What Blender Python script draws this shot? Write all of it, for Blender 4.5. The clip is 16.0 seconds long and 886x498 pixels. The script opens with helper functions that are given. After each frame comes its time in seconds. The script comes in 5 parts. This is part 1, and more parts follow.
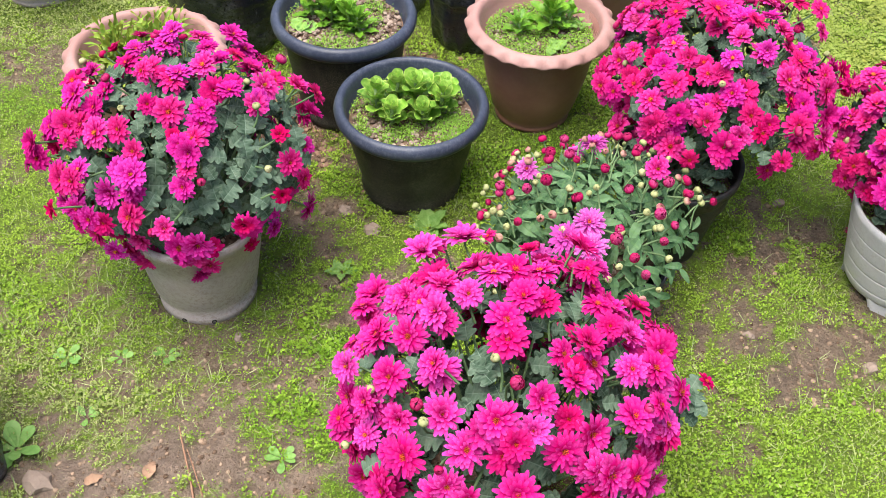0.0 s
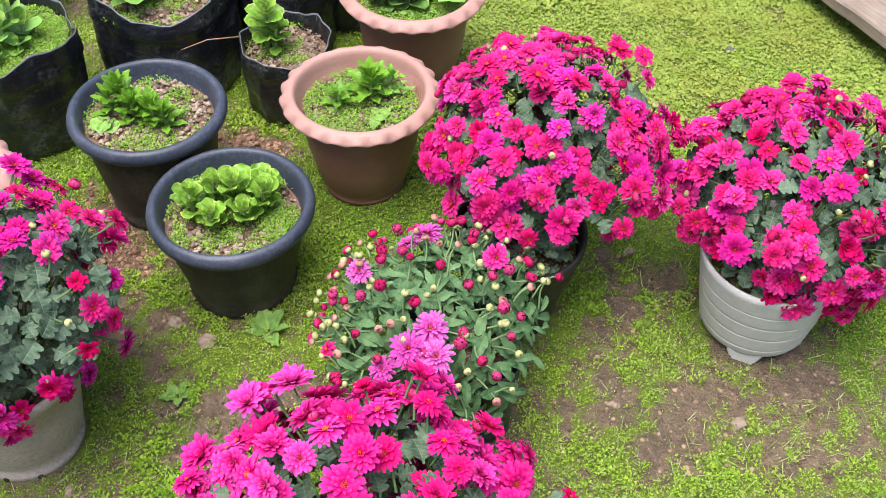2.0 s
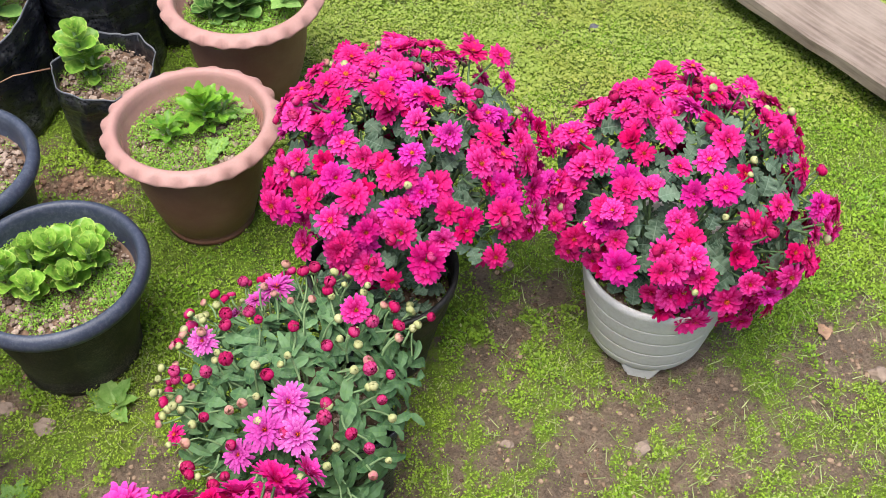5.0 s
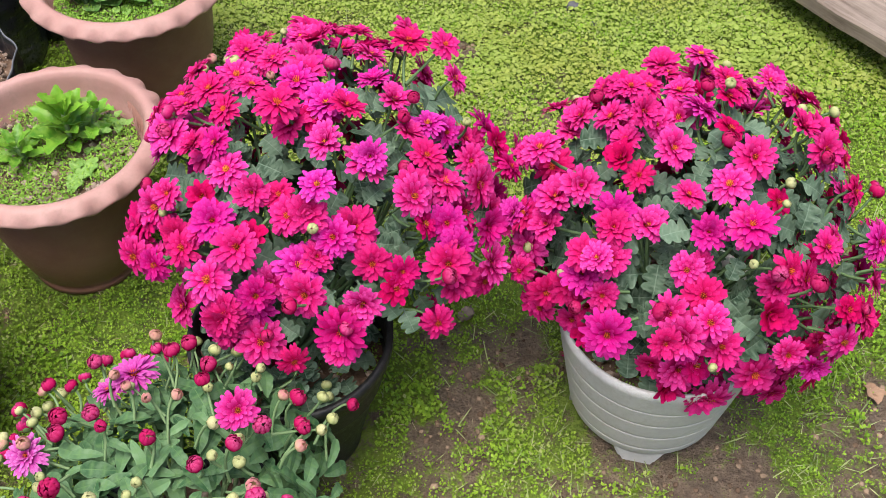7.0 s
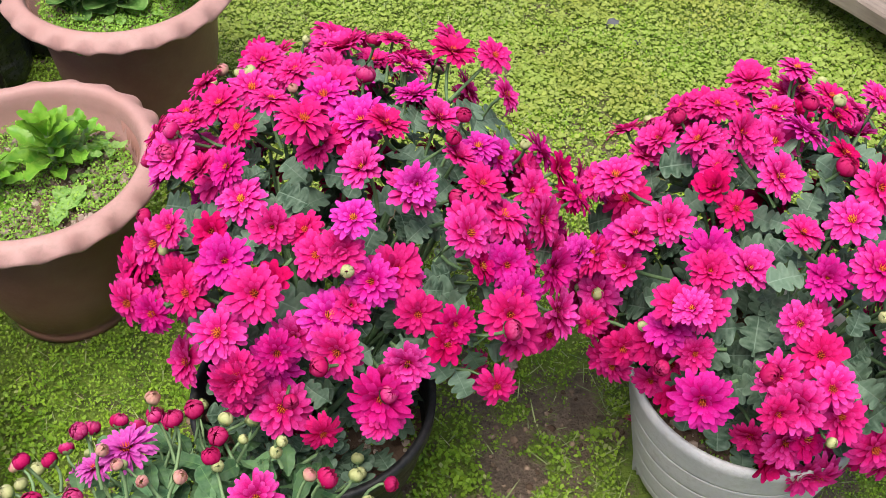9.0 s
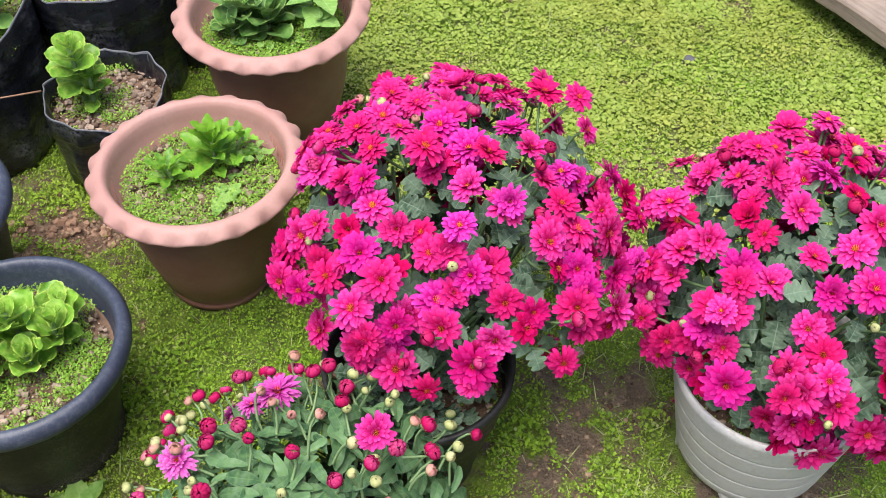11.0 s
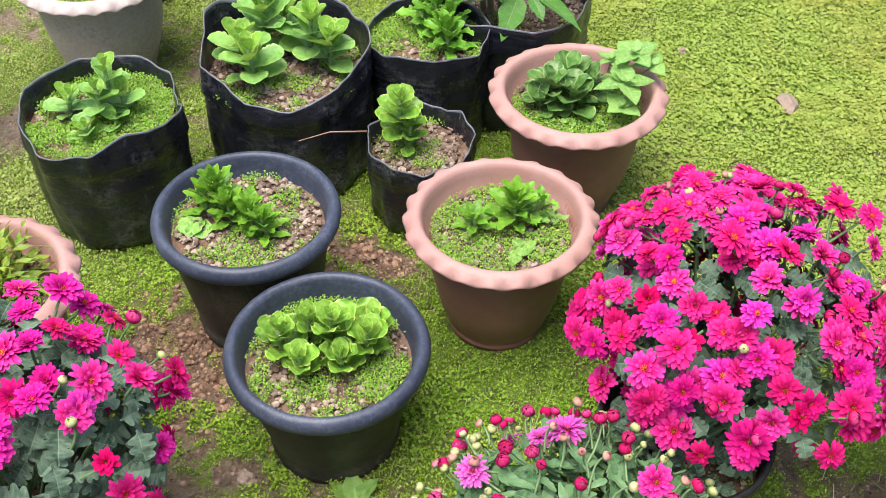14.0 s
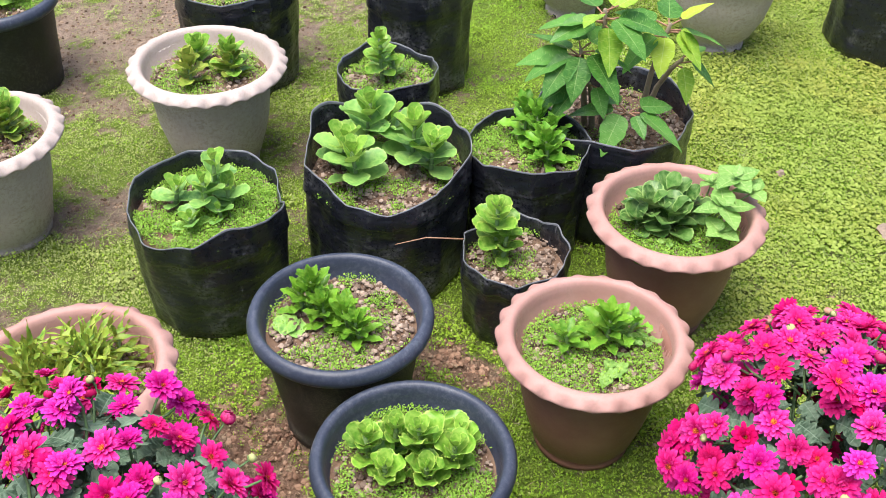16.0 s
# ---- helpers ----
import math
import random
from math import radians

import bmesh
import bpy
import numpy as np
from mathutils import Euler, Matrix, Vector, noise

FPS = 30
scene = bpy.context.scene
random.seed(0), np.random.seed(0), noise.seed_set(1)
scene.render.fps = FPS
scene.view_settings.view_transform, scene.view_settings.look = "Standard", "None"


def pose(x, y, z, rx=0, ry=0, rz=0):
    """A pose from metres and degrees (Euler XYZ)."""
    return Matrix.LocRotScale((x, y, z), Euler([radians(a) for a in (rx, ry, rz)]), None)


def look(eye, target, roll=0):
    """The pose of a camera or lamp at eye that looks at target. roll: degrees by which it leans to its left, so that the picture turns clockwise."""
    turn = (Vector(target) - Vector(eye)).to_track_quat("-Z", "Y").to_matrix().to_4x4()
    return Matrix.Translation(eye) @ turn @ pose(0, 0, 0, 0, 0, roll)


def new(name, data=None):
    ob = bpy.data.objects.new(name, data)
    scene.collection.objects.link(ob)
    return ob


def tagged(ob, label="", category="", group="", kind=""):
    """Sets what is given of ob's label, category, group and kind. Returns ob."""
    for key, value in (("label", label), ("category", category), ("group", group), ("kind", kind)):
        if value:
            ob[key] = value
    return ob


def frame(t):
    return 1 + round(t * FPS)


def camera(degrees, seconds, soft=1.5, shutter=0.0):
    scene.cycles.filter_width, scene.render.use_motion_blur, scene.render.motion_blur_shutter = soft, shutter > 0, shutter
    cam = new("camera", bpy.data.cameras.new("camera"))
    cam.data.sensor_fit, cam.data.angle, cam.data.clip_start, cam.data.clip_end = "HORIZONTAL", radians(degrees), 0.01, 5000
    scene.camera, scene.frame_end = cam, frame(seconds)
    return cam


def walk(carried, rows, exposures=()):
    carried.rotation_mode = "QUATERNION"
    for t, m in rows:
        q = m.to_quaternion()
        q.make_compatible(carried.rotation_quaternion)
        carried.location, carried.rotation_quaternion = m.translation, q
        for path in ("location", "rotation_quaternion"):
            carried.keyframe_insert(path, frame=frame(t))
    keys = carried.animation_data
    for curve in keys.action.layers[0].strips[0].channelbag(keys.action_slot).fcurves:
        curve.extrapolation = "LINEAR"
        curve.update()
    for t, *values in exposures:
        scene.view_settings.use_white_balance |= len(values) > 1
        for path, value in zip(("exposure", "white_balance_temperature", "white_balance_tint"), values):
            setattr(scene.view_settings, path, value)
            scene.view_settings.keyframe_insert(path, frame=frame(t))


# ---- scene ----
cam = camera(44.22, 16.0, soft=0.5)
PATH = [
    (0, (0.030, -1.656, 1.525), (0.055, -0.617, 0.444), 1.89),
    (0.5, (0.032, -1.593, 1.531), (0.096, -0.560, 0.446), 1.56),
    (1, (0.046, -1.536, 1.547), (0.154, -0.509, 0.459), 1.27),
    (1.5, (0.081, -1.481, 1.559), (0.230, -0.461, 0.470), 1.13),
    (2, (0.120, -1.435, 1.566), (0.308, -0.422, 0.475), 1.06),
    (2.5, (0.161, -1.400, 1.568), (0.371, -0.397, 0.474), 0.43),
    (3, (0.174, -1.363, 1.566), (0.418, -0.378, 0.461), 0.59),
    (3.5, (0.176, -1.338, 1.566), (0.449, -0.368, 0.455), 0.85),
    (4, (0.172, -1.333, 1.566), (0.472, -0.370, 0.457), 1.31),
    (5.25, (0.254, -1.190, 1.472), (0.571, -0.258, 0.348), 0.70),
    (6.5, (0.377, -0.988, 1.299), (0.692, -0.065, 0.159), 0.10),
    (7, (0.410, -0.925, 1.235), (0.732, -0.001, 0.097), 0.03),
    (7.5, (0.401, -0.874, 1.167), (0.746, 0.066, 0.050), 0.85),
    (8, (0.394, -0.836, 1.115), (0.756, 0.122, 0.018), 1.37),
    (9.25, (0.396, -0.769, 1.091), (0.738, 0.180, -0.020), 0.90),
    (10.5, (0.362, -0.839, 1.209), (0.641, 0.110, 0.081), 0.27),
    (11, (0.334, -0.938, 1.295), (0.571, 0.041, 0.184), -0.54),
    (11.5, (0.285, -1.053, 1.392), (0.496, -0.045, 0.301), -0.52),
    (12, (0.251, -1.066, 1.395), (0.432, -0.040, 0.315), 0.02),
    (12.5, (0.216, -1.055, 1.388), (0.353, -0.017, 0.314), 0.19),
    (13, (0.190, -1.050, 1.390), (0.279, 0.002, 0.325), 0.16),
    (13.5, (0.171, -1.043, 1.395), (0.221, 0.022, 0.341), 0.30),
    (14, (0.153, -1.038, 1.400), (0.167, 0.041, 0.358), 0.43),
    (14.5, (0.136, -1.034, 1.406), (0.119, 0.061, 0.382), 0.52),
    (15, (0.131, -1.026, 1.413), (0.092, 0.086, 0.407), 0.78),
    (15.5, (0.128, -1.018, 1.428), (0.066, 0.113, 0.444), 0.78),
    (16, (0.116, -1.012, 1.436), (0.028, 0.140, 0.479), 0.83),
]
walk(cam, [(t, look(eye, target, roll)) for t, eye, target, roll in PATH], [(0, 1.43), (4, 1.31), (7, 1.12), (8.2, 1.11), (11, 1.26), (13, 1.39), (16, 1.46)])

# ---- light: bright hazy sky with a soft sun from the side ----
SUN_AZ, SUN_EL = radians(-125), radians(77)
world = bpy.data.worlds.new("sky")
scene.world = world
world.use_nodes = True
wn = world.node_tree.nodes
sky = wn.new("ShaderNodeTexSky")
sky.sky_type, sky.sun_disc = "NISHITA", False
sky.sun_elevation, sky.sun_rotation = SUN_EL, SUN_AZ
sky.dust_density, sky.air_density, sky.ozone_density = 4.0, 1.0, 1.0
wn["Background"].inputs["Strength"].default_value = 0.088
world.node_tree.links.new(sky.outputs[0], wn["Background"].inputs["Color"])
sun = new("sun", bpy.data.lights.new("sun", "SUN"))
sun.data.energy, sun.data.angle, sun.data.color = 2.2, radians(46), (1.0, 0.97, 0.935)
sun_from = Vector((math.sin(SUN_AZ) * math.cos(SUN_EL), math.cos(SUN_AZ) * math.cos(SUN_EL), math.sin(SUN_EL)))
sun.matrix_basis = look(sun_from * 20, (0, 0, 0))


# ---- materials ----
class Mat:
    """A node material under construction."""

    def __init__(self, name):
        self.m = bpy.data.materials.new(name)
        self.m.use_nodes = True
        self.t = self.m.node_tree
        self.bsdf = self.t.nodes["Principled BSDF"]
        self.out = self.t.nodes["Material Output"]

    def node(self, kind, **inputs):
        n = self.t.nodes.new(kind)
        for k, v in inputs.items():
            self.put(n.inputs[k.replace("_", " ")], v)
        return n

    def put(self, socket, v):
        if isinstance(v, bpy.types.NodeSocket):
            self.t.links.new(v, socket)
        else:
            socket.default_value = v

    def coords(self, scale=1.0, space="Object"):
        c = self.t.nodes.new("ShaderNodeTexCoord")
        m = self.node("ShaderNodeMapping", Vector=c.outputs[space])
        m.inputs["Scale"].default_value = (scale, scale, scale) if isinstance(scale, (int, float)) else scale
        return m.outputs[0]

    def noise(self, scale, detail=4.0, rough=0.6, vec=None):
        n = self.node("ShaderNodeTexNoise", Scale=scale, Detail=detail, Roughness=rough)
        self.put(n.inputs["Vector"], vec if vec is not None else self.coords())
        return n.outputs["Fac"]

    def ramp(self, fac, stops):
        r = self.t.nodes.new("ShaderNodeValToRGB")
        e = r.color_ramp.elements
        while len(e) < len(stops):
            e.new(0.5)
        for i, (p, c) in enumerate(stops):
            e[i].position = p
            e[i].color = (*c, 1) if not isinstance(c, (int, float)) else (c, c, c, 1)
        self.put(r.inputs[0], fac)
        return r.outputs[0]

    def mix(self, fac, a, b, mode="MIX"):
        n = self.t.nodes.new("ShaderNodeMix")
        n.data_type, n.blend_type = "RGBA", mode
        for s, v in ((n.inputs[0], fac), (n.inputs[6], a), (n.inputs[7], b)):
            if isinstance(v, tuple) and len(v) == 3:
                v = (*v, 1)
            self.put(s, v)
        return n.outputs[2]

    def math(self, op, a, b=0.5):
        n = self.t.nodes.new("ShaderNodeMath")
        n.operation = op
        self.put(n.inputs[0], a)
        self.put(n.inputs[1], b)
        return n.outputs[0]

    def attr(self, name):
        n = self.t.nodes.new("ShaderNodeAttribute")
        n.attribute_name = name
        return n.outputs["Fac"]

    def island(self):
        return self.t.nodes.new("ShaderNodeNewGeometry").outputs["Random Per Island"]

    def rand(self):
        return self.t.nodes.new("ShaderNodeObjectInfo").outputs["Random"]

    def bump(self, height, strength=0.3, distance=0.01):
        n = self.node("ShaderNodeBump", Strength=strength, Distance=distance, Height=height)
        self.put(self.bsdf.inputs["Normal"], n.outputs[0])

    def done(self, color=None, rough=0.6, metal=0.0, spec=0.5, translucent=0.0, trans_color=None):
        b = self.bsdf
        if color is not None:
            self.put(b.inputs["Base Color"], (*color, 1) if isinstance(color, tuple) else color)
        self.put(b.inputs["Roughness"], rough)
        self.put(b.inputs["Metallic"], metal)
        self.put(b.inputs["Specular IOR Level"], spec)
        if translucent:
            tr = self.t.nodes.new("ShaderNodeBsdfTranslucent")
            src = trans_color if trans_color is not None else color
            self.put(tr.inputs["Color"], (*src, 1) if isinstance(src, tuple) else src)
            mx = self.t.nodes.new("ShaderNodeMixShader")
            mx.inputs[0].default_value = translucent
            self.t.links.new(b.outputs[0], mx.inputs[1])
            self.t.links.new(tr.outputs[0], mx.inputs[2])
            self.t.links.new(mx.outputs[0], self.out.inputs["Surface"])
        return self.m


def make_ground_material():
    m = Mat("mossy_soil")
    big = m.noise(2.3, 5, 0.65)
    fine = m.noise(38, 6, 0.7)
    grain = m.noise(190, 4, 0.7)
    mid = m.noise(14, 6, 0.75)
    soil = m.mix(m.ramp(fine, [(0.34, 0.0), (0.64, 1.0)]), (0.16, 0.112, 0.078), (0.45, 0.335, 0.24))
    soil = m.mix(m.ramp(mid, [(0.40, 0.0), (0.62, 0.8)]), soil, m.mix(fine, (0.17, 0.115, 0.075), (0.38, 0.28, 0.195)))
    soil = m.mix(m.ramp(big, [(0.46, 0.0), (0.60, 0.5)]), soil, (0.24, 0.18, 0.135))
    mud = m.mix(m.ramp(fine, [(0.3, 0.0), (0.7, 1.0)]), (0.14, 0.075, 0.048), (0.42, 0.265, 0.185))
    soil = m.mix(m.ramp(grain, [(0.35, 0.45), (0.6, 0.0)]), soil, (0.09, 0.062, 0.045))
    pit = m.noise(75, 5, 0.75)
    soil = m.mix(m.ramp(pit, [(0.30, 0.7), (0.45, 0.0)]), soil, (0.075, 0.05, 0.036))
    soil = m.mix(m.ramp(pit, [(0.60, 0.0), (0.74, 0.5)]), soil, (0.43, 0.32, 0.23))
    damp = m.noise(8.5, 5, 0.7)
    soil = m.mix(m.ramp(damp, [(0.50, 0.0), (0.62, 0.5)]), soil, (0.135, 0.100, 0.074))
    soil = m.mix(m.math("MULTIPLY", m.attr("dry"), 0.75), soil, m.mix(m.ramp(fine, [(0.3, 0.0), (0.7, 1.0)]), (0.27, 0.19, 0.145), (0.52, 0.40, 0.31)))
    soil = m.mix(m.attr("mud"), soil, mud)
    moss = m.mix(m.ramp(fine, [(0.32, 0.0), (0.68, 1.0)]), (0.10, 0.175, 0.020), (0.25, 0.37, 0.045))
    moss = m.mix(m.ramp(big, [(0.40, 0.0), (0.65, 0.7)]), moss, m.mix(fine, (0.11, 0.18, 0.016), (0.27, 0.37, 0.040)))
    edge = m.math("ADD", m.attr("cover"), m.math("MULTIPLY", m.math("SUBTRACT", fine, 0.5), 2.0))
    edge = m.math("ADD", edge, m.math("MULTIPLY", m.math("SUBTRACT", grain, 0.5), 1.6))
    fac = m.ramp(edge, [(0.40, 0.0), (0.85, 0.92)])
    m.bump(m.math("ADD", m.math("MULTIPLY", m.math("ADD", fine, pit), 0.8), m.math("MULTIPLY", grain, 0.4)), 1.0, 0.025)
    return m.done(m.mix(fac, soil, moss), 0.92, spec=0.25)


def make_plastic(name, dark, light, dust, dust_amount, rough, sheen=0.4, grain=130):
    """Worn pot plastic with dust, streaks and fine scratches."""
    m = Mat(name)
    big, fine = m.noise(9, 5, 0.65), m.noise(grain, 5, 0.8)
    streak = m.noise(1.0, 4, 0.6, m.coords((60, 60, 7)))
    base = m.mix(m.ramp(big, [(0.35, 0.0), (0.7, 1.0)]), dark, light)
    spots = m.math("MULTIPLY", m.ramp(fine, [(0.47, 0.0), (0.60, 1.0)]), m.ramp(big, [(0.4, 0.35), (0.62, 1.0)]))
    dirt = m.math("MULTIPLY", m.math("MAXIMUM", spots, m.ramp(streak, [(0.6, 0.0), (0.8, 0.55)])), dust_amount)
    col = m.mix(dirt, base, dust)
    m.bump(m.math("ADD", m.math("MULTIPLY", big, 0.6), m.math("MULTIPLY", fine, 0.25)), 0.22, 0.006)
    return m.done(col, m.ramp(fine, [(0.3, rough - 0.1), (0.7, rough + 0.15)]), spec=sheen)


def make_bag_material():
    m = Mat("black_polythene")
    big, fine = m.noise(11, 5, 0.7), m.noise(140, 4, 0.75)
    wr = m.noise(1.0, 3, 0.55, m.coords((9, 9, 22)))
    scuff = m.math("MULTIPLY", m.ramp(big, [(0.51, 0.0), (0.68, 0.7)]), m.ramp(fine, [(0.45, 0.1), (0.6, 0.9)]))
    scratch = m.math("MULTIPLY", m.ramp(m.noise(1.0, 5, 0.8, m.coords((25, 25, 140))), [(0.64, 0.0), (0.70, 0.8)]), m.ramp(big, [(0.45, 0.0), (0.6, 1.0)]))
    streak = m.math("MULTIPLY", m.ramp(m.noise(1.0, 5, 0.8, m.coords((130, 130, 22))), [(0.60, 0.0), (0.68, 0.7)]), m.ramp(m.noise(5, 3, 0.6), [(0.42, 0.0), (0.62, 1.0)]))
    col = m.mix(m.math("MULTIPLY", m.math("MAXIMUM", m.math("MAXIMUM", scuff, scratch), streak), 0.75), (0.009, 0.010, 0.015), (0.26, 0.26, 0.27))
    m.bump(m.math("ADD", wr, m.math("MULTIPLY", big, 0.25)), 0.6, 0.016)
    return m.done(col, m.ramp(fine, [(0.3, 0.22), (0.7, 0.42)]), spec=0.55)


def make_leaf(name, dark, light, tip, rough=0.45, trans=0.25, by="object", edge=0.0, vein=None, drift=None, spec=0.3):
    m = Mat(name)
    r = m.rand() if by == "object" else m.island()
    n = m.noise(90, 3, 0.6)
    col = m.mix(r, dark, light)
    if drift:
        col = m.mix(m.ramp(m.noise(3.1, 4, 0.6), [(0.42, 0.0), (0.62, 0.85)]), col, m.mix(r, tuple(0.5 * c for c in drift), drift))
    col = m.mix(m.math("MULTIPLY", m.ramp(n, [(0.4, 0.0), (0.7, 1.0)]), 0.45), col, tip)
    if edge:
        col = m.mix(m.math("MULTIPLY", m.ramp(m.attr("side"), [(0.80, 0.0), (0.98, 1.0)]), edge), col, tip)
    if vein:
        col = m.mix(m.attr("vein"), col, vein)
    m.bump(n, 0.4, 0.003)
    return m.done(col, rough, spec=spec, translucent=trans, trans_color=m.mix(0.5, col, tip))


def make_petal(name, deep, mid, tip, pale, red=None):
    """Petals: deep colour towards the heart, lighter towards the tips; blooms range from reddish over mid to pale."""
    m = Mat(name)
    a, r = m.attr("along"), m.rand()
    shade = m.ramp(r, [(0.0, red or mid), (0.35, mid), (0.7, mid), (1.0, pale)])
    col = m.mix(m.ramp(a, [(0.12, 0.0), (0.62, 1.0)]), deep, shade)
    col = m.mix(m.math("MULTIPLY", m.ramp(a, [(0.6, 0.0), (1.0, 1.0)]), m.ramp(r, [(0.0, 0.15), (0.5, 0.5), (1.0, 1.0)])), col, tip)
    col = m.mix(m.math("MULTIPLY", m.ramp(m.noise(420, 3, 0.6), [(0.4, 0.0), (0.7, 1.0)]), 0.35), col, deep)
    return m.done(col, 0.75, spec=0.06, translucent=0.22, trans_color=m.mix(0.3, col, tip))


def make_plain(name, a, b, scale=60, rough=0.6, bump=0.2, spec=0.4, by=None):
    m = Mat(name)
    n = m.noise(scale, 5, 0.65)
    f = n if by is None else (m.island() if by == "island" else m.rand())
    m.bump(n, bump, 0.004)
    return m.done(m.mix(f, a, b), rough, spec=spec)


GROUND = make_ground_material()
BLACK_POT = make_plastic("black_pot_plastic", (0.009, 0.009, 0.009), (0.024, 0.023, 0.021), (0.25, 0.215, 0.16), 0.5, 0.5, 0.22, 420)
BLACK_PLAIN = make_plastic("plain_black_plastic", (0.007, 0.007, 0.007), (0.014, 0.014, 0.014), (0.16, 0.145, 0.12), 0.16, 0.45)
# Worn black; the blue in its tones stands in for reflected sky.
BLACK_RIM = make_plastic("worn_sky_tinted_rim", (0.023, 0.030, 0.052), (0.046, 0.056, 0.088), (0.28, 0.30, 0.34), 0.16, 0.42, 0.4)
TERRA = make_plastic("terracotta_plastic", (0.205, 0.090, 0.069), (0.27, 0.130, 0.102), (0.29, 0.19, 0.15), 0.25, 0.5)
TERRA_RIM = make_plastic("faded_terracotta_rim", (0.36, 0.190, 0.165), (0.43, 0.250, 0.222), (0.32, 0.20, 0.165), 0.45, 0.55)
BEIGE = make_plastic("beige_grey_plastic", (0.38, 0.325, 0.30), (0.46, 0.40, 0.37), (0.22, 0.165, 0.12), 0.6, 0.55)
BEIGE_RIM = make_plastic("pale_beige_rim", (0.40, 0.325, 0.30), (0.47, 0.39, 0.365), (0.34, 0.27, 0.22), 0.5, 0.65)
GREY_POT = make_plastic("light_grey_plastic", (0.50, 0.492, 0.48), (0.58, 0.57, 0.555), (0.32, 0.29, 0.24), 0.3, 0.75, 0.1)
BAG = make_bag_material()
# Pale tones paint in the light that a bag's thin edge catches.
BAG_EDGE_GLINT = make_plain("polythene_edge_glint", (0.04, 0.045, 0.055), (0.22, 0.23, 0.26), 60, 0.35, 0.2, 0.5)
POT_SOIL = make_plain("potting_soil", (0.065, 0.036, 0.023), (0.25, 0.165, 0.115), 70, 0.95, 0.9, 0.2)
CLOD = make_plain("soil_clods", (0.085, 0.052, 0.034), (0.36, 0.255, 0.175), 60, 0.95, 0.5, 0.2, by="island")
POT_CLOD = make_plain("pot_soil_clods", (0.085, 0.055, 0.04), (0.40, 0.31, 0.25), 60, 0.95, 0.5, 0.2, by="island")
MUD_CLOD = make_plain("mud_clods", (0.14, 0.075, 0.048), (0.38, 0.24, 0.165), 60, 0.9, 0.5, 0.25, by="island")
STONE = make_plain("stone", (0.15, 0.105, 0.08), (0.36, 0.28, 0.22), 60, 0.9, 0.8)
GREY_STONE = make_plain("grey_stone", (0.05, 0.05, 0.056), (0.13, 0.13, 0.14), 45, 0.85, 0.4)
MOSS_LEAF = make_leaf("tiny_weed_leaf", (0.075, 0.20, 0.012), (0.30, 0.50, 0.038), (0.42, 0.58, 0.070), 0.5, 0.35, "island", drift=(0.40, 0.57, 0.06))
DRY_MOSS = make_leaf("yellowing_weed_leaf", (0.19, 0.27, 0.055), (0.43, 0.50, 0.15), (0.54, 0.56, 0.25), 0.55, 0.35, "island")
CLOVER_LEAF = make_leaf("round_weed_leaf", (0.23, 0.34, 0.045), (0.36, 0.46, 0.088), (0.48, 0.56, 0.17), 0.6, 0.4, "island", drift=(0.44, 0.46, 0.085))
POT_WEED = make_leaf("pot_weed_leaf", (0.10, 0.25, 0.02), (0.32, 0.54, 0.07), (0.36, 0.5, 0.1), 0.5, 0.3, "island")
STRAW = make_leaf("dry_straw", (0.20, 0.15, 0.08), (0.46, 0.38, 0.24), (0.4, 0.33, 0.21), 0.7, 0.1, "island")
GRASS = make_leaf("grass_blade", (0.13, 0.22, 0.05), (0.42, 0.50, 0.19), (0.58, 0.56, 0.32), 0.55, 0.25, "island")
SUCC = make_leaf("succulent_leaf", (0.065, 0.21, 0.018), (0.17, 0.39, 0.035), (0.50, 0.64, 0.14), 0.34, 0.15, "object", 0.9)
SUCC_DARK = make_leaf("dark_succulent_leaf", (0.026, 0.095, 0.018), (0.075, 0.20, 0.032), (0.34, 0.48, 0.16), 0.32, 0.12, "object", 0.85)
SUCC_MID = make_leaf("serrated_leaf", (0.06, 0.20, 0.015), (0.15, 0.36, 0.025), (0.30, 0.45, 0.06), 0.38, 0.18, "object", 0.45)
SUCC_PALE = make_leaf("glaucous_leaf", (0.10, 0.27, 0.055), (0.22, 0.43, 0.10), (0.42, 0.60, 0.16), 0.36, 0.15, "object", 0.7)
SUCC_BRIGHT = make_leaf("young_succulent_leaf", (0.09, 0.26, 0.024), (0.19, 0.40, 0.045), (0.55, 0.68, 0.16), 0.42, 0.2, "object", 0.8)
SUCC_DEEP = make_leaf("dense_serrated_leaf", (0.06, 0.22, 0.014), (0.15, 0.38, 0.028), (0.32, 0.52, 0.08), 0.4, 0.15, "object", 0.6)
BRONZE = make_leaf("bronzed_succulent_leaf", (0.15, 0.28, 0.03), (0.30, 0.40, 0.06), (0.46, 0.42, 0.11), 0.4, 0.15, "object", 0.7)
SPIKY = make_leaf("spiky_leaf", (0.09, 0.24, 0.025), (0.28, 0.42, 0.05), (0.46, 0.36, 0.08), 0.45, 0.2, "object", 0.2)
WEED = make_leaf("weed_leaf", (0.10, 0.24, 0.04), (0.21, 0.38, 0.08), (0.42, 0.58, 0.2), 0.5, 0.25, "object", 0.0)
PALE_WEED = make_leaf("broad_weed_leaf", (0.13, 0.29, 0.055), (0.23, 0.42, 0.095), (0.34, 0.52, 0.17), 0.5, 0.25, "object", 0.0, (0.40, 0.55, 0.20))
POIN = make_leaf("poinsettia_leaf", (0.035, 0.14, 0.02), (0.105, 0.28, 0.045), (0.16, 0.34, 0.07), 0.4, 0.22, "object", 0.0, (0.28, 0.42, 0.14))
